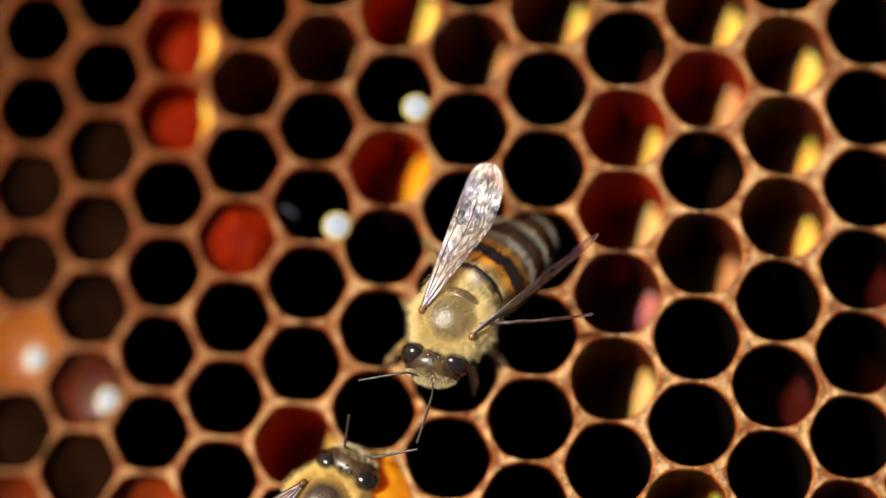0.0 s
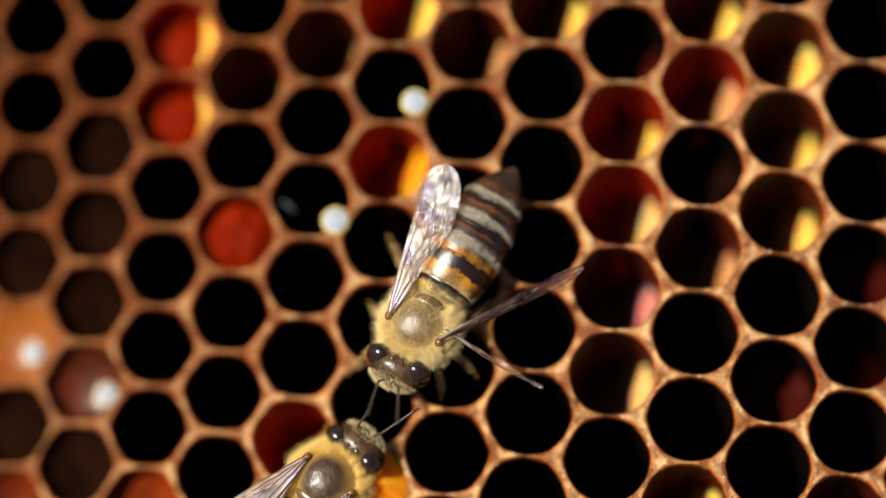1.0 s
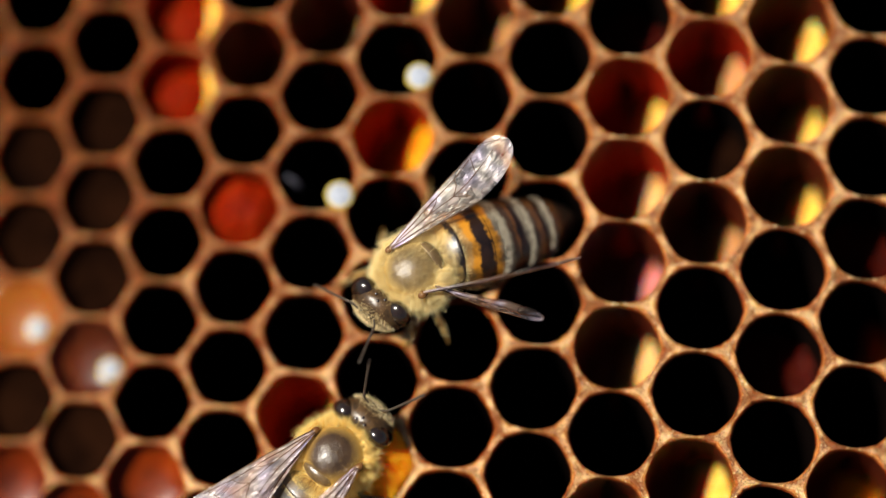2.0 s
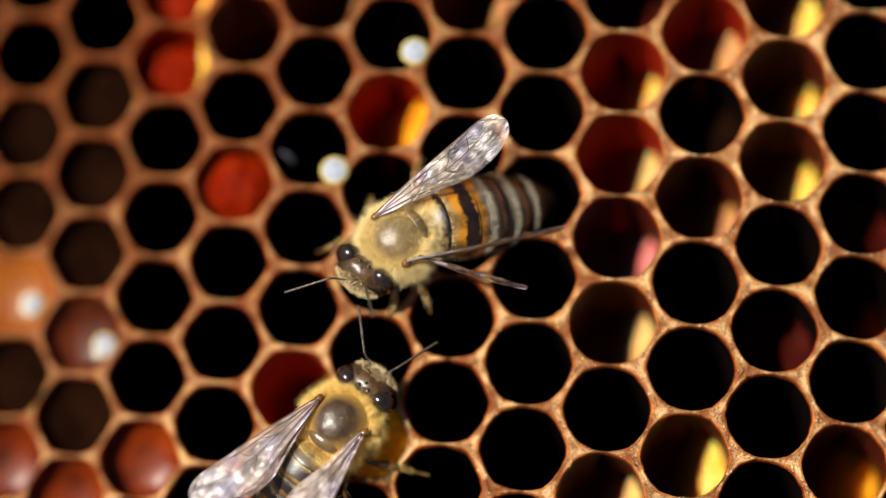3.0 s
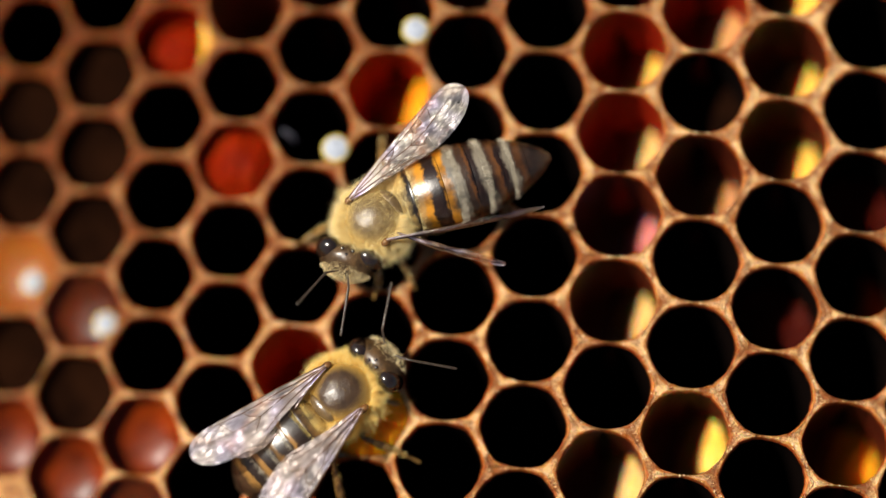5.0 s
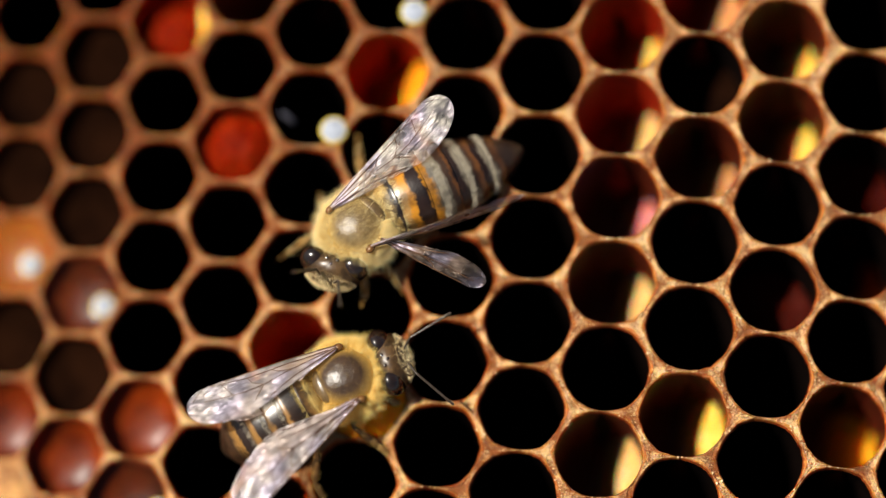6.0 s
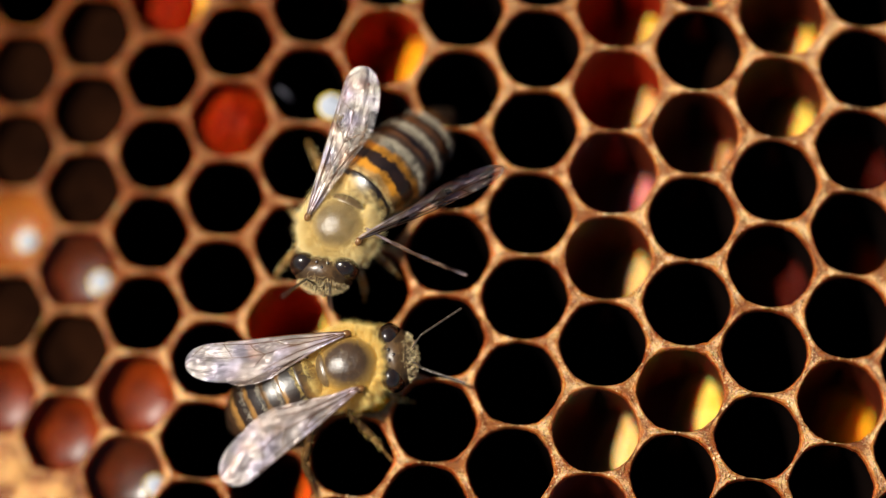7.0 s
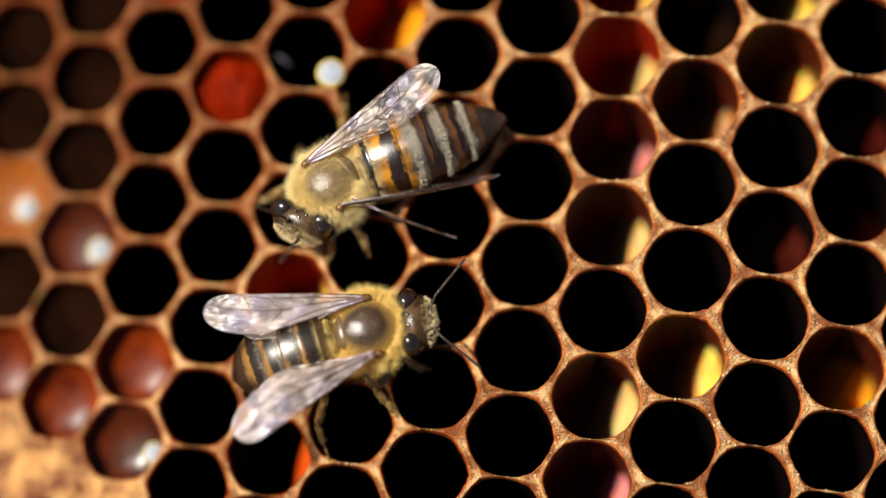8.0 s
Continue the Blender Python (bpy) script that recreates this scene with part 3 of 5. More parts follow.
# ---------------------------------------------------------------- sun glints as white discs
# Each is a low white disc added where a defocused sun glint shines.
def droplet(x, y, z, r, label):
    rings = []
    for f, h in ((1.0, 0.0), (1.0, 0.10), (0.89, 0.14), (0.87, 0.15), (0.6, 0.24), (0.3, 0.28), (0.03, 0.29)):
        rings.append([Vector((math.cos(a) * r * f, math.sin(a) * r * f, h * r)) * MM for a in (2 * math.pi * s / 32 for s in range(32))])
    ob = new("droplet", rings_mesh("droplet", rings, [GLINT_RIM, GLINT], [0, 0, 0, 1, 1, 1], cap_end=True))
    ob.matrix_basis = pose(x * MM, y * MM, z * MM)
    return tagged(ob, label, "droplet", "glistening droplets")


GLINT_SPOTS = [(-2.20, 9.17, 0.18, 0.86), (-6.99, 1.48, -0.96, 0.90), (-21.98, -9.62, -5.39, 0.78), (-27.15, -7.05, -5.53, 0.75), (-17.41, -22.64, -6.09, 0.72)]
for x, y, z, r in GLINT_SPOTS:
    droplet(x, y, z, r, "flat white disc in place of an out-of-focus sun glint on the wax")


# A thin grey sliver stands in for a faint glint on nectar.
flake = [[Vector((x, y, z)) * MM for x, y in ((-0.5, 0.25), (-0.1, 0.0), (0.45, -0.45), (0.5, -0.2), (0.1, 0.2), (-0.4, 0.4))] for z in (0.0, 0.05)]
scale = tagged(new("glint_sliver", rings_mesh("glint_sliver", flake, [shader("sliver_grey", (0.018, 0.018, 0.028), (0.06, 0.06, 0.085), 0.5, 2500, 8000, 0.8, 0.0002)], cap_start=True, cap_end=True)), "thin grey sliver in place of a dim nectar glint inside a dark cell", "wax flake")
scale.matrix_basis = pose(-10.34 * MM, 2.67 * MM, -2.44 * MM, 14, 8, 0)


# ---------------------------------------------------------------- bees
def on_ball(count, centre_, radii, keep, length, lean):
    """Hair roots over an ellipsoid; keep and length are functions of the unit direction."""
    roots = []
    while len(roots) < count:
        d = Vector((random.gauss(0, 1), random.gauss(0, 1), random.gauss(0, 1))).normalized()
        if random.random() > keep(d):
            continue
        p = Vector(centre_) + Vector((d.x * radii[0], d.y * radii[1], d.z * radii[2]))
        n = Vector((d.x / radii[0], d.y / radii[1], d.z / radii[2])).normalized()
        tuft = noise.noise_vector(d * 5.0) + 0.6 * noise.noise_vector(d * 13.0)
        way = (n + Vector(lean) + tuft * 0.55 + Vector((random.uniform(-1, 1), random.uniform(-1, 1), random.uniform(-1, 1))) * 0.22).normalized()
        roots.append((p, way, length(d) * random.uniform(0.55, 1.15) * (1 + 0.5 * noise.noise(d * 7.0 + Vector((9, 0, 0))))))
    return roots


# Radius of the abdomen along its length, in millimetres: a pointed one, and a stout rounded one.
POINTED = ((0.0, 0.55), (0.05, 1.60), (0.13, 2.10), (0.25, 2.32), (0.40, 2.42), (0.55, 2.34), (0.70, 2.02), (0.82, 1.56), (0.90, 1.12), (0.96, 0.64), (0.985, 0.36), (1.0, 0.08))
ROUNDED = ((0.0, 0.60), (0.06, 1.55), (0.16, 2.05), (0.30, 2.32), (0.45, 2.40), (0.60, 2.34), (0.74, 2.12), (0.86, 1.66), (0.94, 1.10), (0.98, 0.60), (1.0, 0.10))


def girth(s, stations):
    for (a, ra), (b, rb) in zip(stations, stations[1:]):
        if s <= b:
            u = (s - a) / (b - a)
            return ra + (rb - ra) * u
    return stations[-1][1]


def abdomen_point(s, a, f, build):
    """A point of the abdomen's skin, in millimetres, at the share s of its length and the angle a round it."""
    stations, reach, stout, droop = build
    r = sum(girth(min(max(s + d, 0.0), 1.0), stations) for d in (-0.02, 0.0, 0.02)) / 3 * f * stout
    back = s - 0.035 * (1 - abs(math.sin(a))) * math.sin(min(s, 1.0) * math.pi)
    return Vector((math.cos(a) * r, -back * reach, math.sin(a) * r * 0.84 - droop * s * s - 0.25))


def abdomen_ring(s, f, build):
    return [abdomen_point(s, 2 * math.pi * k / 56, f, build) * MM for k in range(56)]


def wing_edges(s, width):
    """Front and rear edge of a wing, across, at the share s of its length."""
    front = width * (0.06 + 0.36 * s ** 0.8) * math.sqrt(max(0.0, 1 - max(0, (s - 0.84) / 0.16) ** 2))
    rear = width * (0.05 + 0.58 * min(s / 0.62, 1) ** 0.9) * math.sqrt(max(0.0, 1 - max(0, (s - 0.60) / 0.40) ** 2.4))
    return front, rear


def wing_point(s, v, length, width, side):
    front, rear = wing_edges(s, width)
    z = 0.06 * math.sin(v * 13 + s * 2) * (1 - s * 0.4) + 0.07 * noise.noise(Vector((s * 7, v * 5, length))) + 0.035 * noise.noise(Vector((s * 19, v * 11, length + 4))) + 0.14 * math.sin(s * math.pi)
    return Vector((side * (front - (front + rear) * v), -s * length, z)) * MM


def wing_mesh(name, length, width, side, film):
    """A pleated membrane in the local -y direction: front edge nearly straight, rear edge bowed."""
    rows = [[wing_point(math.sin(k / 44 * math.pi / 2), a / 22, length, width, side) for a in range(23)] for k in range(45)]
    return rings_mesh(name, rows, [film], closed=False)


def vein_mesh(length, width, side, paths):
    verts, faces = [], []
    for path in paths:
        fine = []
        for (s, v), (t, w) in zip(path, path[1:]):
            fine += [(s + (t - s) * k / 5, v + (w - v) * k / 5) for k in range(5)]
        fine.append(path[-1])
        rings = tube_rings([wing_point(s, v, length, width, side) for s, v in fine], [0.046 * MM * (1 - 0.6 * s) for s, _ in fine], 5)
        k = len(verts)
        verts += [v for r in rings for v in r]
        for a in range(len(rings) - 1):
            for b in range(5):
                faces.append((k + a * 5 + b, k + a * 5 + (b + 1) % 5, k + (a + 1) * 5 + (b + 1) % 5, k + (a + 1) * 5 + b))
    return mesh_of("venation", verts, faces, [VEIN])


FORE_VEINS = [[(0, 0.1), (0.3, 0.02), (0.6, 0.01), (0.86, 0.02), (0.95, 0.2)], [(0.05, 0.3), (0.3, 0.18), (0.55, 0.14), (0.80, 0.03)],
              [(0, 0.5), (0.3, 0.46), (0.5, 0.5), (0.7, 0.42), (0.88, 0.35)], [(0.3, 0.46), (0.38, 0.3), (0.42, 0.16)], [(0.5, 0.5), (0.56, 0.3), (0.58, 0.13)],
              [(0.7, 0.42), (0.72, 0.24), (0.74, 0.07)], [(0, 0.7), (0.3, 0.74), (0.52, 0.92)], [(0.5, 0.5), (0.58, 0.75)]]
HIND_VEINS = [[(0, 0.2), (0.4, 0.04), (0.8, 0.02)], [(0, 0.5), (0.4, 0.42), (0.7, 0.35), (0.9, 0.3)], [(0.4, 0.42), (0.5, 0.2), (0.55, 0.05)], [(0, 0.7), (0.35, 0.75), (0.6, 0.9)]]


def leg(root, hip, knee, ankle, foot, thick, fur):
    """A jointed leg: thigh, shin that widens, five-jointed foot; bristles stand along it."""
    hip, knee, ankle, foot = (Vector(p) for p in (hip, knee, ankle, foot))
    pts = [hip, hip.lerp(knee, 0.4), hip.lerp(knee, 0.85), knee, knee.lerp(ankle, 0.15), knee.lerp(ankle, 0.6), knee.lerp(ankle, 0.92), ankle]
    radii = [0.20, 0.30, 0.24, 0.15, 0.18, 0.32, 0.30, 0.13]
    heel = ankle.lerp(foot, 0.45)
    pts += [ankle.lerp(heel, 0.15), ankle.lerp(heel, 0.85), heel]
    radii += [0.22, 0.22, 0.10]
    for k in range(1, 5):
        pts += [heel.lerp(foot, (k - 0.4) / 4), heel.lerp(foot, k / 4)]
        radii += [0.13, 0.07]
    ob = part("leg", tube("leg", pts, [r * thick for r in radii], LEG, 10), root)
    roots = []
    for a, b, count, r in ((hip, knee, 50, 0.24), (knee, ankle, 110, 0.28), (ankle, heel, 80, 0.2)):
        for _ in range(count):
            d = Vector((random.gauss(0, 1), random.gauss(0, 1), random.gauss(0, 1))).normalized()
            d = (d - (b - a).normalized() * d.dot((b - a).normalized())).normalized()
            roots.append((a.lerp(b, random.random()) + d * r * thick * 0.9, (d + (b - a).normalized() * 0.8).normalized(), random.uniform(0.10, 0.26)))
    part("bristles", hairs("bristles", roots, fur, 0.007), ob, "short golden bristles")


def antenna_mesh(side):
    """Scape, elbow and eleven-jointed flagellum along +y."""
    elbow, tip = Vector((side * 0.22, 1.15, 0.42)), Vector((0, 4.1, -0.25))
    pts = [Vector((0, 0, 0)), elbow * 0.15, elbow * 0.55, elbow * 0.95, elbow]
    radii = [0.10, 0.065, 0.06, 0.07, 0.06]
    for k in range(1, 12):
        pts += [elbow.lerp(tip, (k - 0.75) / 11), elbow.lerp(tip, (k - 0.15) / 11), elbow.lerp(tip, k / 11)]
        radii += [0.083, 0.088, 0.068]
    radii[-1] = 0.03
    return tube("antenna", pts, radii, FEELER, 9)


def bee(label, shield, fur, coat, bulk, bald, build, cuts, beard, down, fluff, tomentum, belt, film, legs):
    root = tagged(new("honey_bee"), label, "bee", "honey bees on the comb")
    parts = {}
    size = (bulk * 2.15, bulk * 2.25, 1.8)
    thorax = part("thorax", ellipsoid("thorax", (0, 0, 3.1), size, shield, 44, 28, 0.02), root)
    part("scutellum", ellipsoid("scutellum", (0, -1.46 * bulk, 4.00), (1.12 * bulk, 0.55, 0.52), PLATE, 28, 16), thorax, "domed shiny plate behind the back shield")
    shell = []
    for k in range(15):
        b = math.acos(bald - 0.10) + (math.pi * 0.80 - math.acos(bald - 0.10)) * k / 14
        f = 0.99 if k == 0 else 1.02
        shell.append([Vector((math.sin(b) * math.cos(a) * size[0] * f, math.sin(b) * math.sin(a) * size[1] * f, 3.1 + math.cos(b) * size[2] * f)) * MM * (1 + 0.004 * noise.noise(Vector((a * 9, b * 9, 0)))) for a in (2 * math.pi * q / 40 for q in range(40))])
    part("undercoat", rings_mesh("undercoat", shell[::-1], [UNDERCOAT]), thorax, "dense golden underfur")

    def furred(d):
        if d.z < -0.75:
            return 0.0
        on_plate = abs(d.x) < 0.50 and -0.93 < d.y < -0.42 and d.z > 0.40
        return min(1.0, max(0.0, (bald + 0.05 + 0.10 * noise.noise(d * 3) - d.z) / 0.16)) * (0.10 if on_plate else 1.0)

    part("fur", hairs("fur", on_ball(38000, (0, 0, 3.1), size, furred, lambda d: 0.26 + 0.56 * max(0.0, 1 - max(0.0, d.z)) + 0.40 * max(0.0, -d.y - 0.3), (0, -0.15, 0.15)), fur, 0.0075), thorax, "dense golden hair round the thorax")
    part("down", hairs("down", on_ball(down, (0, 0, 3.1), size, lambda d: 1.0 if d.z > bald - 0.1 else 0, lambda d: 0.15, (0, -0.8, 0)), fur, 0.0035), thorax)

    head = part("head", ellipsoid("head", (0, 1.35, -0.35), (1.85, 1.18, 1.45), SKULL, 32, 20, 0.03, 16), root)
    part("clypeus", ellipsoid("clypeus", (0, 1.95, -0.75), (0.75, 0.62, 0.85), SKULL, 20, 14, 0.02, 30), head)
    for side, tag in ((1, "r"), (-1, "l")):
        eye = ellipsoid("compound_eye", (side * 1.24, 1.02, -0.08), (0.94, 0.76, 1.14), EYE, 28, 20, 0, 14)
        part("compound_eye", eye, head, "glossy black oval eye")
        parts["a" + tag] = part("antenna", antenna_mesh(side), head, "", pose(side * 0.30 * MM, 2.20 * MM, 0.30 * MM, 0, 0, -side * 40))
        part("mandible", tube("mandible", [(side * 0.6, 1.7, -1.5), (side * 0.5, 2.0, -1.9), (side * 0.15, 2.2, -2.2)], [0.25, 0.22, 0.08], SKULL), head)
    for x, y in ((0, 1.22), (-0.34, 0.92), (0.34, 0.92)):
        part("ocellus", ellipsoid("ocellus", (x, y, 1.05), (0.11, 0.11, 0.05), EYE, 14, 10), head, "tiny shiny black simple eye")

    def bearded(d):
        if d.z < -0.25 or (abs(d.x) > 0.45 and -0.45 < d.y < 0.5):
            return 0.0
        return 1.0 if d.y > 0.38 or d.y < -0.55 else 0.10

    part("face_hair", hairs("face_hair", on_ball(beard, (0, 1.30, -0.35), (1.85, 1.25, 1.47), bearded, lambda d: 0.11 + 0.13 * abs(d.y), (0, 0.55, 0.25)), FUR_PALE, 0.0075), head, "pale hair round the face")

    abdomen = part("abdomen", rings_mesh("abdomen", [abdomen_ring(s / 24, 0.93, build) for s in range(25)], [CHITIN], cap_start=True, cap_end=True), root)
    for k in range(6):
        a, b = cuts[k], cuts[k + 1] + (0.014 if k < 5 else 0)
        rings = [abdomen_ring(min(a + (b - a) * r / 8, 1.0), 0.982 + 0.036 * (r / 8) ** 0.8, build) for r in range(9)]
        rings += [abdomen_ring(min(b + 0.003, 1.0), 1.010, build), abdomen_ring(min(b + 0.002, 1.0), 0.96, build)]
        part("segment", rings_mesh("segment", rings, [coat]), abdomen)

    def pelt(name, count, bands, material, long, width, text):
        roots = []
        while len(roots) < count:
            low, high = random.choice(bands)
            s, a = random.uniform(low, high), random.uniform(-0.2, math.pi + 0.2)
            if noise.noise(Vector((s * 30, a * 3, 2.0))) < random.uniform(-0.7, 0.25):
                continue
            p = abdomen_point(s, a, 1.005, build)
            roots.append((p, Vector((math.cos(a) * 0.28 + random.uniform(-0.2, 0.2), -1, math.sin(a) * 0.28 + random.uniform(0, 0.2))).normalized(), random.uniform(0.6, 1.2) * long))
        part(name, hairs(name, roots, material, width), abdomen, text)

    pelt("abdomen_hair", 5200, belt, fur, 0.42, 0.007, "golden hair at the waist")
    pelt("tomentum", fluff, tomentum, FUR_GREY, 0.22, 0.007, "short silver-grey hair bands")

    for side, tag in ((1, "r"), (-1, "l")):
        fore = part("forewing", wing_mesh("forewing", 9.9, 2.75, side, film), root, "clear brown-veined forewing")
        part("venation", vein_mesh(9.9, 2.75, side, FORE_VEINS), fore)
        hind = part("hindwing", wing_mesh("hindwing", 7.0, 1.7, side, WING_DUSKY if film is WING else film), root, "clear small hindwing")
        part("venation", vein_mesh(7.0, 1.7, side, HIND_VEINS), hind)
        part("tegula", ellipsoid("tegula", (side * 1.78, 0.40, 4.36), (0.24, 0.34, 0.20), TEGULA, 16, 10, 0.05), root, "brown scale at the wing's root")
        parts["f" + tag], parts["h" + tag] = fore, hind
        for hip, knee, ankle, foot, thick in legs[tag]:
            leg(root, *((side * p[0], p[1], p[2]) for p in (hip, knee, ankle, foot)), thick, fur)
    parts.update(root=root, head=head, abdomen=abdomen)
    return parts


# Legs of each side, front to rear: hip, knee, ankle, foot, thickness.
STANCE = {"r": [((0.9, 1.3, 1.9), (2.0, 2.2, 2.2), (2.5, 3.3, 1.0), (3.0, 4.6, 0.1), 0.9), ((1.2, 0.0, 1.6), (2.4, 0.5, 2.1), (3.3, 0.2, 1.0), (4.2, -0.2, 0.1), 0.9),
                ((1.2, -1.1, 1.7), (2.2, -2.5, 2.2), (3.8, -3.6, 1.2), (5.2, -4.6, 0.1), 1.1)],
          "l": [((0.9, 1.3, 1.9), (2.1, 1.7, 2.2), (2.7, 2.3, 1.0), (3.0, 3.1, 0.1), 0.9), ((1.2, 0.0, 1.6), (2.5, 0.3, 2.1), (3.4, 0.4, 1.0), (4.3, 0.7, 0.0), 0.9),
                ((1.2, -1.1, 1.7), (2.3, -1.9, 2.2), (2.7, -3.2, 1.3), (3.1, -4.6, 0.1), 1.1)]}
STRIDE = {"r": [((0.9, 1.3, 1.9), (1.8, 1.6, 2.2), (2.4, 2.3, 1.0), (2.7, 3.2, 0.1), 0.9), ((1.2, 0.0, 1.6), (2.7, -0.8, 2.1), (4.2, 0.1, 0.9), (5.9, 0.9, 0.0), 0.85),
                ((1.2, -1.1, 1.7), (2.6, -3.2, 2.2), (4.7, -4.4, 0.9), (7.0, -4.2, -0.2), 0.9)],
          "l": [((0.9, 1.3, 1.9), (1.9, 1.6, 2.2), (2.3, 2.2, 1.0), (2.5, 3.0, 0.1), 0.9), ((1.2, 0.0, 1.6), (2.4, 0.2, 2.1), (3.0, 0.0, 1.0), (3.7, -0.4, 0.1), 0.9),
                ((1.2, -1.1, 1.7), (2.1, -2.0, 2.2), (2.5, -3.2, 1.3), (3.0, -4.6, 0.1), 1.1)]}
bee_a = bee("honey bee with golden fur and orange-banded abdomen dancing on comb", SHIELD, FUR, STRIPED, 0.96, 0.66, (POINTED, 10.2, 1.04, 0.45), (0.02, 0.115, 0.31, 0.497, 0.678, 0.83, 1.0), 4200, 5000, 3000,
            [(0.385, 0.43), (0.385, 0.43), (0.385, 0.43), (0.57, 0.605), (0.57, 0.605), (0.57, 0.605), (0.735, 0.76), (0.735, 0.76)], [(0.01, 0.10), (0.01, 0.13)], WING, STANCE)
bee_b = bee("honey bee with amber fur and dark striped abdomen following", SHIELD_DARK, FUR_WARM, DARK, 0.98, 0.56, (ROUNDED, 7.6, 1.08, 1.3), (0.02, 0.15, 0.31, 0.47, 0.63, 0.79, 1.0), 2400, 1000, 1800,
            [(0.33, 0.36), (0.49, 0.52), (0.65, 0.69)], [(0.01, 0.10), (0.06, 0.16)], WING_PALE, STRIDE)


# ---------------------------------------------------------------- keyed movement
def motions():
    walk(bee_a["root"], [
        (0.0, pose(0.00097, -0.00488, -0.00161, 0, 0, 153.7)),
        (0.3, pose(0.00062, -0.00522, -0.00166, 0, 0, 152.9)),
        (0.5, pose(-0.00013, -0.00580, -0.00175, 0, 0, 154.4)),
        (0.7, pose(-0.00044, -0.00549, -0.00174, 0, 0, 150.7)),
        (0.9, pose(-0.00092, -0.00539, -0.00175, 0, 0, 152.1)),
        (1.0, pose(-0.00098, -0.00563, -0.00177, 0, 0, 153.8)),
        (1.2, pose(-0.00132, -0.00549, -0.00178, 0, 0, 153.6)),
        (1.5, pose(-0.00150, -0.00447, -0.00169, 0, 0, 140.2)),
        (1.7, pose(-0.00160, -0.00400, -0.00165, 0, 0, 132.8)),
        (2.8, pose(-0.00201, -0.00380, -0.00165, 0, 0, 125.6)),
        (3.0, pose(-0.00233, -0.00353, -0.00164, 0, 0, 125.7)),
        (3.5, pose(-0.00291, -0.00446, -0.00178, 0, 0, 133.3)),
        (4.0, pose(-0.00335, -0.00500, -0.00186, 0, 0, 137.4)),
        (4.2, pose(-0.00326, -0.00411, -0.00176, 0, 0, 138.7)),
        (4.5, pose(-0.00342, -0.00411, -0.00177, 0, 0, 135.9)),
        (4.8, pose(-0.00365, -0.00408, -0.00179, 0, 0, 130.4)),
        (5.0, pose(-0.00387, -0.00377, -0.00177, 0, 0, 133.8)),
        (5.2, pose(-0.00371, -0.00432, -0.00181, 0, 0, 131.8)),
        (6.3, pose(-0.00532, -0.00662, -0.00216, 0, 0, 140.0)),
        (6.5, pose(-0.00559, -0.00767, -0.00229, 0, 0, 142.2)),
        (6.8, pose(-0.00568, -0.00671, -0.00220, 0, 0, 159.8)),
        (7.0, pose(-0.00566, -0.00687, -0.00222, 0, 0, 156.1)),
        (7.2, pose(-0.00495, -0.00740, -0.00222, 0, 0, 139.8)),
        (7.5, pose(-0.00520, -0.00736, -0.00223, 0, 0, 132.3)),
        (8.0, pose(-0.00619, -0.00640, -0.00221, 0, 0, 131.3)),
    ])
    walk(bee_a["head"], [
        (0.0, pose(0.00000, 0.00170, 0.00310, 0.0, 0.0, 14.3)),
        (0.3, pose(0.00000, 0.00170, 0.00310, 0.0, 0.0, 13.2)),
        (0.5, pose(0.00000, 0.00170, 0.00310, 0.0, 0.0, 19.4)),
        (0.7, pose(0.00000, 0.00170, 0.00310, 0.0, 0.0, 13.0)),
        (0.9, pose(0.00000, 0.00170, 0.00310, 0.0, 0.0, 8.3)),
        (1.0, pose(0.00000, 0.00170, 0.00310, 0.0, 0.0, 2.9)),
        (1.2, pose(0.00000, 0.00170, 0.00310, 0.0, 0.0, 1.0)),
        (1.5, pose(0.00000, 0.00170, 0.00310, 0.0, 0.0, 16.4)),
        (1.7, pose(0.00000, 0.00170, 0.00310, 0.0, 0.0, 18.1)),
        (2.8, pose(0.00000, 0.00170, 0.00310, 0.0, 0.0, 20.7)),
        (3.0, pose(0.00000, 0.00170, 0.00310, 0.0, 0.0, 20.3)),
        (3.5, pose(0.00000, 0.00170, 0.00310, 0.0, 0.0, 27.3)),
        (4.0, pose(0.00000, 0.00170, 0.00310, 0.0, 0.0, 19.9)),
        (4.2, pose(0.00000, 0.00170, 0.00310, 0.0, 0.0, 15.0)),
        (4.5, pose(0.00000, 0.00170, 0.00310, 0.0, 0.0, 10.9)),
        (4.8, pose(0.00000, 0.00170, 0.00310, 0.0, 0.0, 34.4)),
        (5.0, pose(0.00000, 0.00170, 0.00310, 0.0, 0.0, 32.7)),
        (5.2, pose(0.00000, 0.00170, 0.00310, 0.0, 0.0, 28.8)),
        (6.3, pose(0.00000, 0.00170, 0.00310, 0.0, 0.0, 31.2)),
        (6.5, pose(0.00000, 0.00170, 0.00310, 0.0, 0.0, 17.7)),
        (6.8, pose(0.00000, 0.00170, 0.00310, 0.0, 0.0, 13.7)),
        (7.0, pose(0.00000, 0.00170, 0.00310, 0.0, 0.0, 19.9)),
        (7.2, pose(0.00000, 0.00170, 0.00310, 0.0, 0.0, 23.4)),
        (7.5, pose(0.00000, 0.00170, 0.00310, 0.0, 0.0, 22.6)),
        (8.0, pose(0.00000, 0.00170, 0.00310, 0.0, 0.0, 30.5)),
    ])
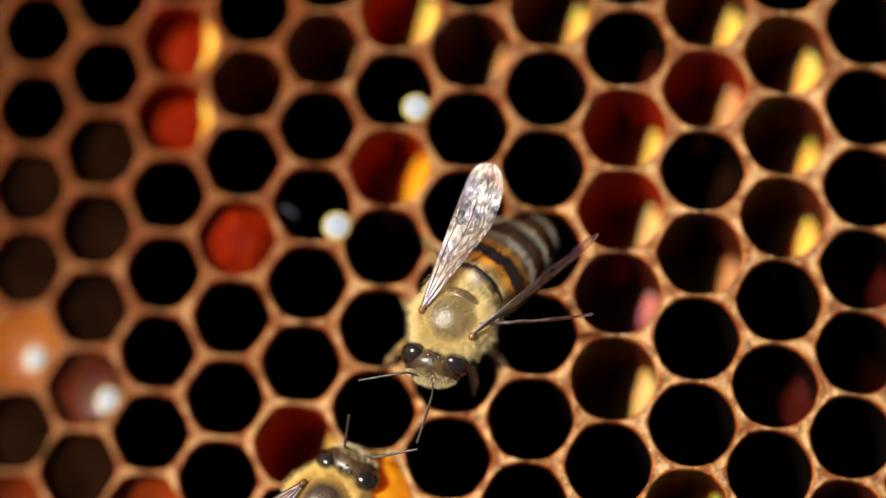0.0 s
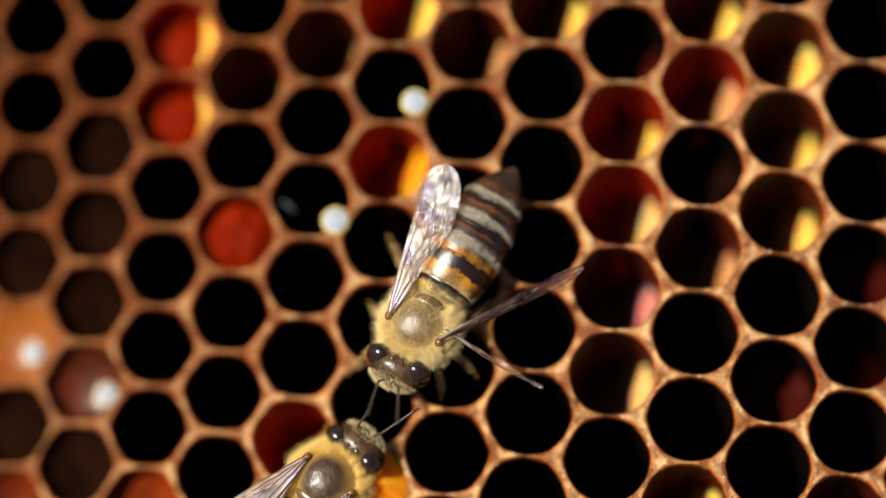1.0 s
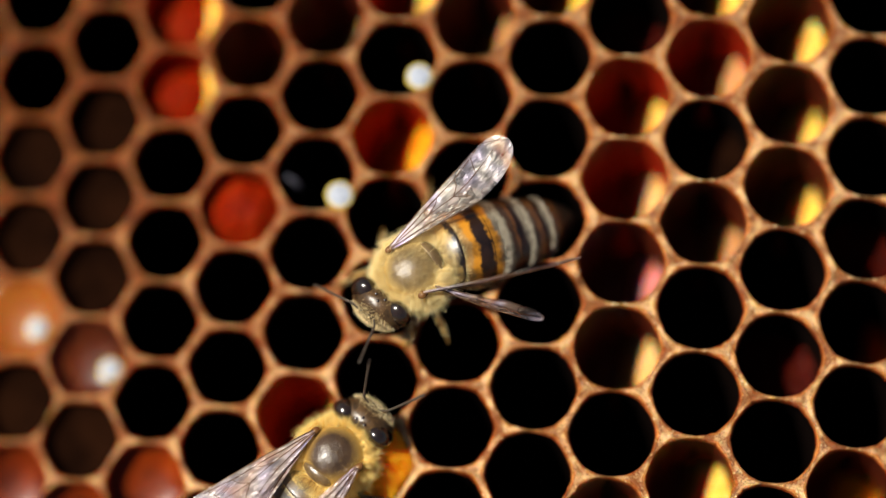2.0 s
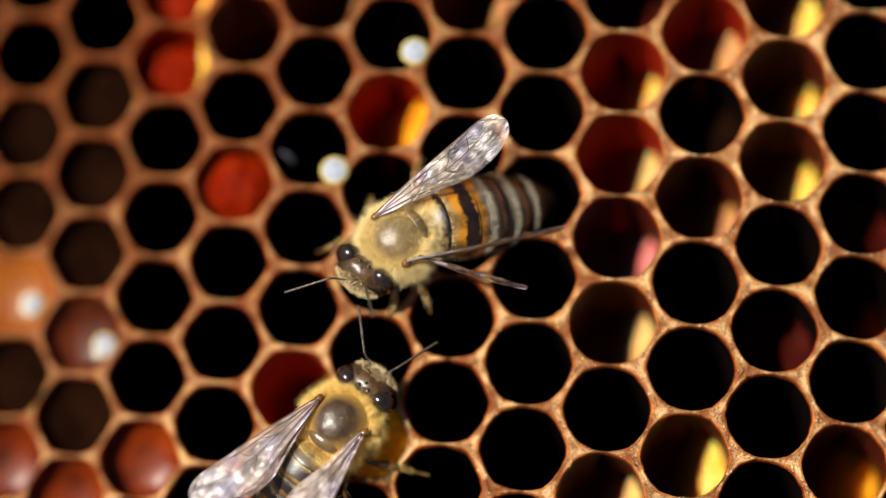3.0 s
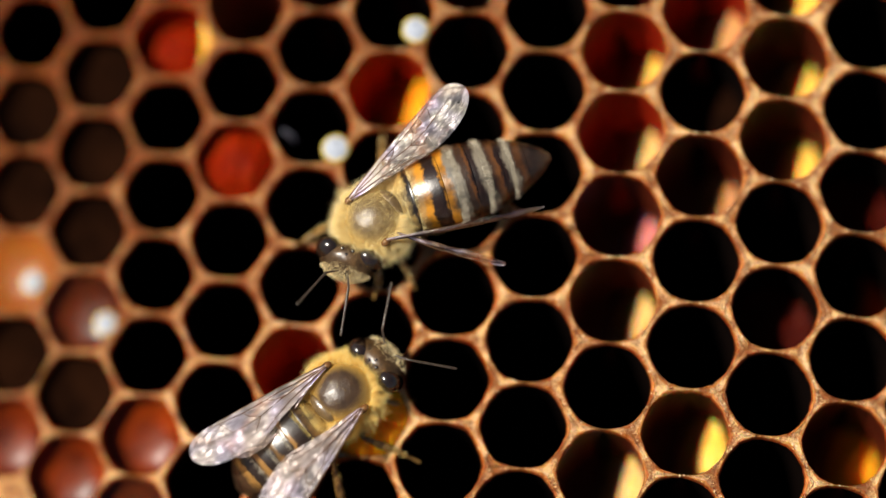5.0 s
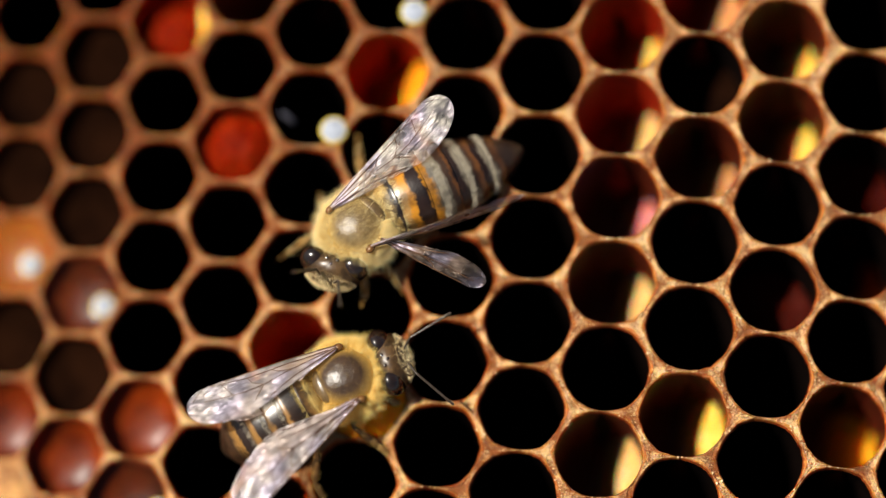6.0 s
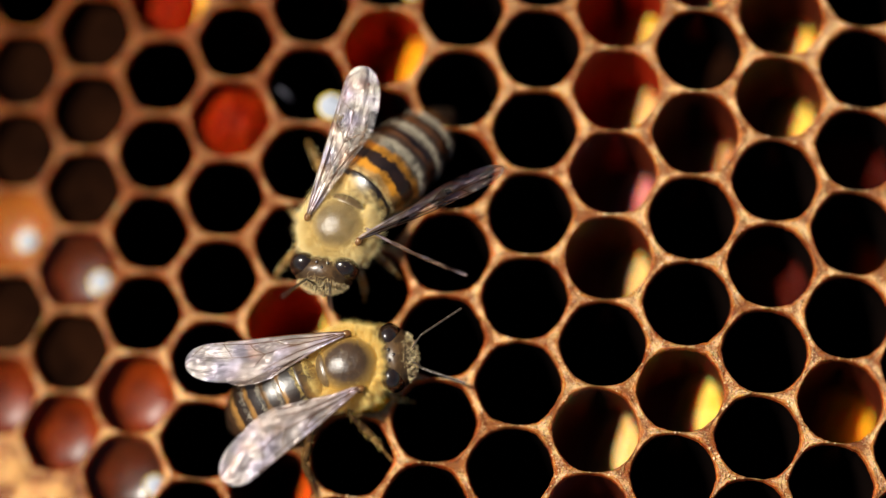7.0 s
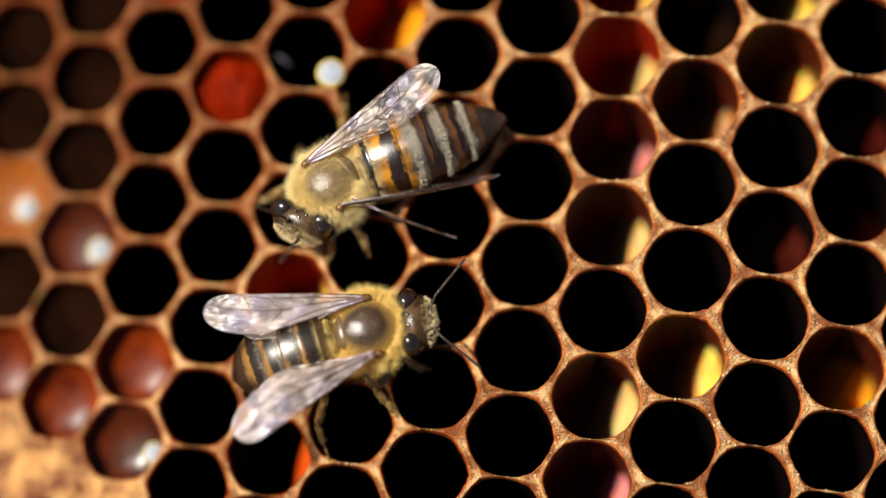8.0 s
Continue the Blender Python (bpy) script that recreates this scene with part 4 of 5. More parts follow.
    walk(bee_a["abdomen"], [
        (0.0, pose(0.00000, -0.00160, 0.00340, 29.6, 0.0, -10.6)),
        (0.3, pose(0.00000, -0.00160, 0.00340, 30.2, 0.0, -9.7)),
        (0.5, pose(0.00000, -0.00160, 0.00340, 26.3, 0.0, -13.7)),
        (0.7, pose(0.00000, -0.00160, 0.00340, 29.2, 0.0, -9.3)),
        (0.9, pose(0.00000, -0.00160, 0.00340, 18.4, 0.0, -5.8)),
        (1.0, pose(0.00000, -0.00160, 0.00340, 0.0, 0.0, -1.9)),
        (1.2, pose(0.00000, -0.00160, 0.00340, 0.0, 0.0, -0.7)),
        (1.5, pose(0.00000, -0.00160, 0.00340, 7.5, 0.0, -12.1)),
        (1.7, pose(0.00000, -0.00160, 0.00340, 16.8, 0.0, -13.7)),
        (2.8, pose(0.00000, -0.00160, 0.00340, 23.8, 0.0, -14.6)),
        (3.0, pose(0.00000, -0.00160, 0.00340, 25.9, 0.0, -14.4)),
        (3.5, pose(0.00000, -0.00160, 0.00340, 16.5, 0.0, -18.7)),
        (4.0, pose(0.00000, -0.00160, 0.00340, 0.0, 0.0, -12.3)),
        (4.2, pose(0.00000, -0.00160, 0.00340, 18.1, 0.0, -10.3)),
        (4.5, pose(0.00000, -0.00160, 0.00340, 24.7, 0.0, -7.3)),
        (4.8, pose(0.00000, -0.00160, 0.00340, 0.0, 0.0, -23.0)),
        (5.0, pose(0.00000, -0.00160, 0.00340, 0.0, 0.0, -23.3)),
        (5.2, pose(0.00000, -0.00160, 0.00340, 6.7, 0.0, -20.3)),
        (6.3, pose(0.00000, -0.00160, 0.00340, 6.7, 0.0, -19.7)),
        (6.5, pose(0.00000, -0.00160, 0.00340, 8.6, 0.0, -10.6)),
        (6.8, pose(0.00000, -0.00160, 0.00340, 22.0, 0.0, -9.5)),
        (7.0, pose(0.00000, -0.00160, 0.00340, 20.3, 0.0, -13.8)),
        (7.2, pose(0.00000, -0.00160, 0.00340, 11.5, 0.0, -16.6)),
        (7.5, pose(0.00000, -0.00160, 0.00340, 10.7, 0.0, -14.6)),
        (8.0, pose(0.00000, -0.00160, 0.00340, 0.0, 0.0, -19.2)),
    ])
    walk(bee_a["fr"], [
        (0.0, pose(0.00175, 0.00030, 0.00460, -4.0, 7.0, 2.4)),
        (0.3, pose(0.00175, 0.00030, 0.00460, -4.0, 7.0, 1.1)),
        (0.5, pose(0.00175, 0.00030, 0.00460, -4.0, 7.0, -3.3)),
        (0.7, pose(0.00175, 0.00030, 0.00460, -4.0, 7.0, -4.1)),
        (0.9, pose(0.00175, 0.00030, 0.00460, -4.0, 7.0, 0.9)),
        (1.0, pose(0.00175, 0.00030, 0.00460, -4.0, 7.0, 6.7)),
        (1.2, pose(0.00175, 0.00030, 0.00460, -4.0, 7.0, 10.9)),
        (1.5, pose(0.00175, 0.00030, 0.00460, -4.0, 7.0, 12.7)),
        (1.7, pose(0.00175, 0.00030, 0.00460, -4.0, 7.0, 7.6)),
        (2.8, pose(0.00175, 0.00030, 0.00460, -4.0, 7.0, 4.1)),
        (3.0, pose(0.00175, 0.00030, 0.00460, -4.0, 7.0, 2.0)),
        (3.5, pose(0.00175, 0.00030, 0.00460, -4.0, 7.0, -6.3)),
        (4.0, pose(0.00175, 0.00030, 0.00460, -4.0, -20.0, -6.8)),
        (4.2, pose(0.00175, 0.00030, 0.00460, -4.0, -20.0, 1.9)),
        (4.5, pose(0.00175, 0.00030, 0.00460, -4.0, -20.0, 9.3)),
        (4.8, pose(0.00175, 0.00030, 0.00460, -4.0, 7.0, 5.9)),
        (5.0, pose(0.00175, 0.00030, 0.00460, -4.0, 7.0, 2.5)),
        (5.2, pose(0.00175, 0.00030, 0.00460, -4.0, 7.0, 3.4)),
        (6.3, pose(0.00175, 0.00030, 0.00460, -4.0, -20.0, -3.6)),
        (6.5, pose(0.00175, 0.00030, 0.00460, -4.0, -20.0, -2.4)),
        (6.8, pose(0.00175, 0.00030, 0.00460, -4.0, -20.0, 4.7)),
        (7.0, pose(0.00175, 0.00030, 0.00460, -4.0, -20.0, 6.8)),
        (7.2, pose(0.00175, 0.00030, 0.00460, -4.0, 7.0, 12.3)),
        (7.5, pose(0.00175, 0.00030, 0.00460, -4.0, 7.0, 2.9)),
        (8.0, pose(0.00175, 0.00030, 0.00460, -4.0, 7.0, -4.3)),
    ])
    walk(bee_a["fl"], [
        (0.0, pose(-0.00175, 0.00030, 0.00460, -4.0, -88.0, -18.5)),
        (0.3, pose(-0.00175, 0.00030, 0.00460, -4.0, -84.4, -19.7)),
        (0.5, pose(-0.00175, 0.00030, 0.00460, -4.0, -82.0, -21.8)),
        (0.7, pose(-0.00175, 0.00030, 0.00460, -4.0, -60.0, -26.5)),
        (0.9, pose(-0.00175, 0.00030, 0.00460, -4.0, -62.0, -32.6)),
        (1.0, pose(-0.00175, 0.00030, 0.00460, -4.0, -84.0, -30.7)),
        (1.2, pose(-0.00175, 0.00030, 0.00460, -4.0, -89.6, -29.3)),
        (1.5, pose(-0.00175, 0.00030, 0.00460, -4.0, -98.0, -20.6)),
        (1.7, pose(-0.00175, 0.00030, 0.00460, -4.0, -98.0, -20.4)),
        (2.8, pose(-0.00175, 0.00030, 0.00460, -4.0, -98.0, -14.9)),
        (3.0, pose(-0.00175, 0.00030, 0.00460, -4.0, -98.0, -16.7)),
        (3.5, pose(-0.00175, 0.00030, 0.00460, -4.0, -94.0, -22.1)),
        (4.0, pose(-0.00175, 0.00030, 0.00460, -4.0, -15.0, -41.4)),
        (4.2, pose(-0.00175, 0.00030, 0.00460, -4.0, -65.0, -43.7)),
        (4.5, pose(-0.00175, 0.00030, 0.00460, -4.0, -80.0, -35.3)),
        (4.8, pose(-0.00175, 0.00030, 0.00460, -4.0, -98.0, -25.3)),
        (5.0, pose(-0.00175, 0.00030, 0.00460, -4.0, -98.0, -25.4)),
        (5.2, pose(-0.00175, 0.00030, 0.00460, -4.0, -98.0, -22.3)),
        (6.3, pose(-0.00175, 0.00030, 0.00460, -4.0, -84.0, -24.2)),
        (6.5, pose(-0.00175, 0.00030, 0.00460, -4.0, -5.0, -30.8)),
        (6.8, pose(-0.00175, 0.00030, 0.00460, -4.0, -66.0, -44.1)),
        (7.0, pose(-0.00175, 0.00030, 0.00460, -4.0, -77.0, -33.4)),
        (7.2, pose(-0.00175, 0.00030, 0.00460, -4.0, -88.0, -21.8)),
        (7.5, pose(-0.00175, 0.00030, 0.00460, -4.0, -91.4, -21.3)),
        (8.0, pose(-0.00175, 0.00030, 0.00460, -4.0, -97.0, -24.1)),
    ])
    walk(bee_a["hr"], [
        (0.0, pose(0.00175, -0.00050, 0.00420, -2.0, 12.0, -2.6)),
        (0.3, pose(0.00175, -0.00050, 0.00420, -2.0, 12.0, -3.9)),
        (0.5, pose(0.00175, -0.00050, 0.00420, -2.0, 12.0, -8.3)),
        (0.7, pose(0.00175, -0.00050, 0.00420, -2.0, 12.0, -9.1)),
        (0.9, pose(0.00175, -0.00050, 0.00420, -2.0, 12.0, -4.1)),
        (1.0, pose(0.00175, -0.00050, 0.00420, -2.0, 12.0, 1.7)),
        (1.2, pose(0.00175, -0.00050, 0.00420, -2.0, 12.0, 5.9)),
        (1.5, pose(0.00175, -0.00050, 0.00420, -2.0, 12.0, 7.7)),
        (1.7, pose(0.00175, -0.00050, 0.00420, -2.0, 12.0, 2.6)),
        (2.8, pose(0.00175, -0.00050, 0.00420, -2.0, 12.0, -0.9)),
        (3.0, pose(0.00175, -0.00050, 0.00420, -2.0, 12.0, -3.0)),
        (3.5, pose(0.00175, -0.00050, 0.00420, -2.0, 12.0, -11.3)),
        (4.0, pose(0.00175, -0.00050, 0.00420, -2.0, 12.0, -11.8)),
        (4.2, pose(0.00175, -0.00050, 0.00420, -2.0, 12.0, -3.1)),
        (4.5, pose(0.00175, -0.00050, 0.00420, -2.0, 12.0, 4.3)),
        (4.8, pose(0.00175, -0.00050, 0.00420, -2.0, 12.0, 0.9)),
        (5.0, pose(0.00175, -0.00050, 0.00420, -2.0, 12.0, -2.5)),
        (5.2, pose(0.00175, -0.00050, 0.00420, -2.0, 12.0, -1.6)),
        (6.3, pose(0.00175, -0.00050, 0.00420, -2.0, 12.0, -8.6)),
        (6.5, pose(0.00175, -0.00050, 0.00420, -2.0, 12.0, -7.4)),
        (6.8, pose(0.00175, -0.00050, 0.00420, -2.0, 12.0, -0.3)),
        (7.0, pose(0.00175, -0.00050, 0.00420, -2.0, 12.0, 1.8)),
        (7.2, pose(0.00175, -0.00050, 0.00420, -2.0, 12.0, 7.3)),
        (7.5, pose(0.00175, -0.00050, 0.00420, -2.0, 12.0, -2.1)),
        (8.0, pose(0.00175, -0.00050, 0.00420, -2.0, 12.0, -9.3)),
    ])
    walk(bee_a["hl"], [
        (0.0, pose(-0.00175, -0.00050, 0.00420, 8.0, -96.0, -65.0)),
        (0.3, pose(-0.00175, -0.00050, 0.00420, 8.0, -95.1, -65.7)),
        (0.5, pose(-0.00175, -0.00050, 0.00420, 8.0, -94.6, -66.1)),
        (0.7, pose(-0.00175, -0.00050, 0.00420, 8.0, -94.0, -74.9)),
        (0.9, pose(-0.00175, -0.00050, 0.00420, 8.0, -90.0, -93.7)),
        (1.0, pose(-0.00175, -0.00050, 0.00420, 8.0, -88.0, -100.8)),
        (1.2, pose(-0.00175, -0.00050, 0.00420, 8.0, -79.2, -100.2)),
        (1.5, pose(-0.00175, -0.00050, 0.00420, 8.0, -66.0, -66.0)),
        (1.7, pose(-0.00175, -0.00050, 0.00420, 8.0, -68.0, -62.1)),
        (2.8, pose(-0.00175, -0.00050, 0.00420, 8.0, -86.0, -56.4)),
        (3.0, pose(-0.00175, -0.00050, 0.00420, 8.0, -87.1, -58.3)),
        (3.5, pose(-0.00175, -0.00050, 0.00420, 8.0, -90.0, -67.4)),
        (4.0, pose(-0.00175, -0.00050, 0.00420, 8.0, -92.0, -106.6)),
        (4.2, pose(-0.00175, -0.00050, 0.00420, 8.0, -90.5, -110.4)),
        (4.5, pose(-0.00175, -0.00050, 0.00420, 8.0, -88.2, -105.8)),
        (4.8, pose(-0.00175, -0.00050, 0.00420, 8.0, -86.0, -66.3)),
        (5.0, pose(-0.00175, -0.00050, 0.00420, 8.0, -84.0, -65.8)),
        (5.2, pose(-0.00175, -0.00050, 0.00420, 8.0, -82.0, -62.6)),
        (6.3, pose(-0.00175, -0.00050, 0.00420, 8.0, -22.0, -74.9)),
        (6.5, pose(-0.00175, -0.00050, 0.00420, 8.0, -66.0, -91.6)),
        (6.8, pose(-0.00175, -0.00050, 0.00420, 8.0, -94.0, -119.5)),
        (7.0, pose(-0.00175, -0.00050, 0.00420, 8.0, -94.0, -97.1)),
        (7.2, pose(-0.00175, -0.00050, 0.00420, 8.0, -94.0, -73.5)),
        (7.5, pose(-0.00175, -0.00050, 0.00420, 8.0, -95.1, -62.3)),
        (8.0, pose(-0.00175, -0.00050, 0.00420, 8.0, -97.0, -68.5)),
    ])
    walk(bee_b["root"], [
        (0.0, pose(-0.00656, -0.01658, -0.00363, 0, 0, -32.6)),
        (0.5, pose(-0.00658, -0.01623, -0.00360, 0, 0, -37.4)),
        (1.0, pose(-0.00633, -0.01536, -0.00348, 0, 0, -36.8)),
        (1.5, pose(-0.00626, -0.01520, -0.00349, 0, 0, -36.8)),
        (1.7, pose(-0.00627, -0.01546, -0.00351, 0, 0, -36.8)),
        (2.8, pose(-0.00535, -0.01493, -0.00336, 0, 0, -35.1)),
        (3.0, pose(-0.00548, -0.01487, -0.00336, 0, 0, -34.2)),
        (3.5, pose(-0.00580, -0.01424, -0.00332, 0, 0, -31.0)),
        (4.0, pose(-0.00562, -0.01412, -0.00331, 0, 0, -32.3)),
        (4.5, pose(-0.00562, -0.01416, -0.00333, 0, 0, -40.3)),
        (4.8, pose(-0.00571, -0.01438, -0.00336, 0, 0, -43.4)),
        (5.0, pose(-0.00538, -0.01447, -0.00334, 0, 0, -45.9)),
        (5.2, pose(-0.00533, -0.01452, -0.00333, 0, 0, -47.2)),
        (6.3, pose(-0.00483, -0.01484, -0.00333, 0, 0, -67.9)),
        (6.5, pose(-0.00472, -0.01510, -0.00335, 0, 0, -69.2)),
        (6.8, pose(-0.00485, -0.01518, -0.00337, 0, 0, -71.2)),
        (7.0, pose(-0.00461, -0.01539, -0.00337, 0, 0, -71.9)),
        (7.2, pose(-0.00425, -0.01543, -0.00335, 0, 0, -71.3)),
        (7.5, pose(-0.00377, -0.01538, -0.00331, 0, 0, -73.4)),
        (8.0, pose(-0.00343, -0.01520, -0.00328, 0, 0, -75.0)),
    ])
    walk(bee_b["head"], [
        (0.0, pose(0.00000, 0.00170, 0.00310, 0.0, 0.0, 9.0)),
        (0.5, pose(0.00000, 0.00170, 0.00310, 0.0, 0.0, -2.8)),
        (1.0, pose(0.00000, 0.00170, 0.00310, 0.0, 0.0, 0.1)),
        (1.5, pose(0.00000, 0.00170, 0.00310, 0.0, 0.0, 1.7)),
        (1.7, pose(0.00000, 0.00170, 0.00310, 0.0, 0.0, 2.1)),
        (2.8, pose(0.00000, 0.00170, 0.00310, 0.0, 0.0, -0.9)),
        (3.0, pose(0.00000, 0.00170, 0.00310, 0.0, 0.0, 1.8)),
        (3.5, pose(0.00000, 0.00170, 0.00310, 0.0, 0.0, 5.1)),
        (4.0, pose(0.00000, 0.00170, 0.00310, 0.0, 0.0, 2.7)),
        (4.5, pose(0.00000, 0.00170, 0.00310, 0.0, 0.0, 1.0)),
        (4.8, pose(0.00000, 0.00170, 0.00310, 0.0, 0.0, 2.7)),
        (5.0, pose(0.00000, 0.00170, 0.00310, 0.0, 0.0, 2.6)),
        (5.2, pose(0.00000, 0.00170, 0.00310, 0.0, 0.0, 2.4)),
        (6.3, pose(0.00000, 0.00170, 0.00310, 0.0, 0.0, -5.9)),
        (6.5, pose(0.00000, 0.00170, 0.00310, 0.0, 0.0, -5.9)),
        (6.8, pose(0.00000, 0.00170, 0.00310, 0.0, 0.0, -11.3)),
        (7.0, pose(0.00000, 0.00170, 0.00310, 0.0, 0.0, -10.3)),
        (7.2, pose(0.00000, 0.00170, 0.00310, 0.0, 0.0, -6.0)),
        (7.5, pose(0.00000, 0.00170, 0.00310, 0.0, 0.0, -7.9)),
        (8.0, pose(0.00000, 0.00170, 0.00310, 0.0, 0.0, -5.3)),
    ])
    walk(bee_b["abdomen"], [
        (0.0, pose(0.00000, -0.00160, 0.00340, 12.5, 0.0, -7.4)),
        (0.5, pose(0.00000, -0.00160, 0.00340, 21.4, 0.0, 2.4)),
        (1.0, pose(0.00000, -0.00160, 0.00340, 24.6, 0.0, -0.1)),
        (1.5, pose(0.00000, -0.00160, 0.00340, 30.7, 0.0, -1.6)),
        (1.7, pose(0.00000, -0.00160, 0.00340, 30.7, 0.0, -2.1)),
        (2.8, pose(0.00000, -0.00160, 0.00340, 25.6, 0.0, 0.8)),
        (3.0, pose(0.00000, -0.00160, 0.00340, 26.3, 0.0, -1.6)),
        (3.5, pose(0.00000, -0.00160, 0.00340, 9.6, 0.0, -4.4)),
        (4.0, pose(0.00000, -0.00160, 0.00340, 6.1, 0.0, -2.4)),
        (4.5, pose(0.00000, -0.00160, 0.00340, 18.3, 0.0, -0.9)),
        (4.8, pose(0.00000, -0.00160, 0.00340, 22.7, 0.0, -2.5)),
        (5.0, pose(0.00000, -0.00160, 0.00340, 9.8, 0.0, -2.2)),
        (5.2, pose(0.00000, -0.00160, 0.00340, 12.1, 0.0, -2.2)),
        (6.3, pose(0.00000, -0.00160, 0.00340, 5.8, 0.0, 5.4)),
        (6.5, pose(0.00000, -0.00160, 0.00340, 6.3, 0.0, 5.4)),
        (6.8, pose(0.00000, -0.00160, 0.00340, 17.3, 0.0, 10.1)),
        (7.0, pose(0.00000, -0.00160, 0.00340, 13.7, 0.0, 9.3)),
        (7.2, pose(0.00000, -0.00160, 0.00340, 5.7, 0.0, 5.6)),
        (7.5, pose(0.00000, -0.00160, 0.00340, 5.0, 0.0, 7.2)),
        (8.0, pose(0.00000, -0.00160, 0.00340, 5.0, 0.0, 4.9)),
    ])
    walk(bee_b["fr"], [
        (0.0, pose(0.00175, 0.00030, 0.00460, -4.0, 9.0, 5.0)),
        (0.5, pose(0.00175, 0.00030, 0.00460, -4.0, 9.0, 11.8)),
        (1.0, pose(0.00175, 0.00030, 0.00460, -4.0, 9.0, 8.9)),
        (1.5, pose(0.00175, 0.00030, 0.00460, -4.0, 9.0, 6.9)),
        (1.7, pose(0.00175, 0.00030, 0.00460, -4.0, 9.0, 6.1)),
        (2.8, pose(0.00175, 0.00030, 0.00460, -4.0, 9.0, 5.1)),
        (3.0, pose(0.00175, 0.00030, 0.00460, -4.0, 9.0, 4.9)),
        (3.5, pose(0.00175, 0.00030, 0.00460, -4.0, 9.0, 6.2)),
        (4.0, pose(0.00175, 0.00030, 0.00460, -4.0, 9.0, 7.9)),
        (4.5, pose(0.00175, 0.00030, 0.00460, -4.0, 9.0, 8.3)),
        (4.8, pose(0.00175, 0.00030, 0.00460, -4.0, 9.0, 9.6)),
        (5.0, pose(0.00175, 0.00030, 0.00460, -4.0, 9.0, 10.7)),
        (5.2, pose(0.00175, 0.00030, 0.00460, -4.0, 9.0, 11.5)),
        (6.3, pose(0.00175, 0.00030, 0.00460, -4.0, 9.0, 18.7)),
        (6.5, pose(0.00175, 0.00030, 0.00460, -4.0, 9.0, 17.4)),
        (6.8, pose(0.00175, 0.00030, 0.00460, -4.0, 9.0, 20.1)),
        (7.0, pose(0.00175, 0.00030, 0.00460, -4.0, 9.0, 18.9)),
        (7.2, pose(0.00175, 0.00030, 0.00460, -4.0, 9.0, 16.8)),
        (7.5, pose(0.00175, 0.00030, 0.00460, -4.0, 9.0, 18.8)),
        (8.0, pose(0.00175, 0.00030, 0.00460, -4.0, 9.0, 18.6)),
    ])
    walk(bee_b["fl"], [
        (0.0, pose(-0.00175, 0.00030, 0.00460, -4.0, -9.0, -15.9)),
        (0.5, pose(-0.00175, 0.00030, 0.00460, -4.0, -9.0, -9.2)),
        (1.0, pose(-0.00175, 0.00030, 0.00460, -4.0, -9.0, -11.6)),
        (1.5, pose(-0.00175, 0.00030, 0.00460, -4.0, -9.0, -13.4)),
        (1.7, pose(-0.00175, 0.00030, 0.00460, -4.0, -9.0, -13.9)),
        (2.8, pose(-0.00175, 0.00030, 0.00460, -4.0, -9.0, -12.7)),
        (3.0, pose(-0.00175, 0.00030, 0.00460, -4.0, -9.0, -12.1)),
        (3.5, pose(-0.00175, 0.00030, 0.00460, -4.0, -9.0, -7.9)),
        (4.0, pose(-0.00175, 0.00030, 0.00460, -4.0, -9.0, -10.0)),
        (4.5, pose(-0.00175, 0.00030, 0.00460, -4.0, -9.0, -5.8)),
        (4.8, pose(-0.00175, 0.00030, 0.00460, -4.0, -9.0, -6.0)),
        (5.0, pose(-0.00175, 0.00030, 0.00460, -4.0, -9.0, -5.1)),
        (5.2, pose(-0.00175, 0.00030, 0.00460, -4.0, -9.0, -4.9)),
        (6.3, pose(-0.00175, 0.00030, 0.00460, -4.0, -9.0, 2.4)),
        (6.5, pose(-0.00175, 0.00030, 0.00460, -4.0, -9.0, -2.4)),
        (6.8, pose(-0.00175, 0.00030, 0.00460, -4.0, -9.0, -1.3)),
        (7.0, pose(-0.00175, 0.00030, 0.00460, -4.0, -9.0, -3.0)),
        (7.2, pose(-0.00175, 0.00030, 0.00460, -4.0, -9.0, -5.4)),
        (7.5, pose(-0.00175, 0.00030, 0.00460, -4.0, -9.0, -3.9)),
        (8.0, pose(-0.00175, 0.00030, 0.00460, -4.0, -9.0, -5.6)),
    ])
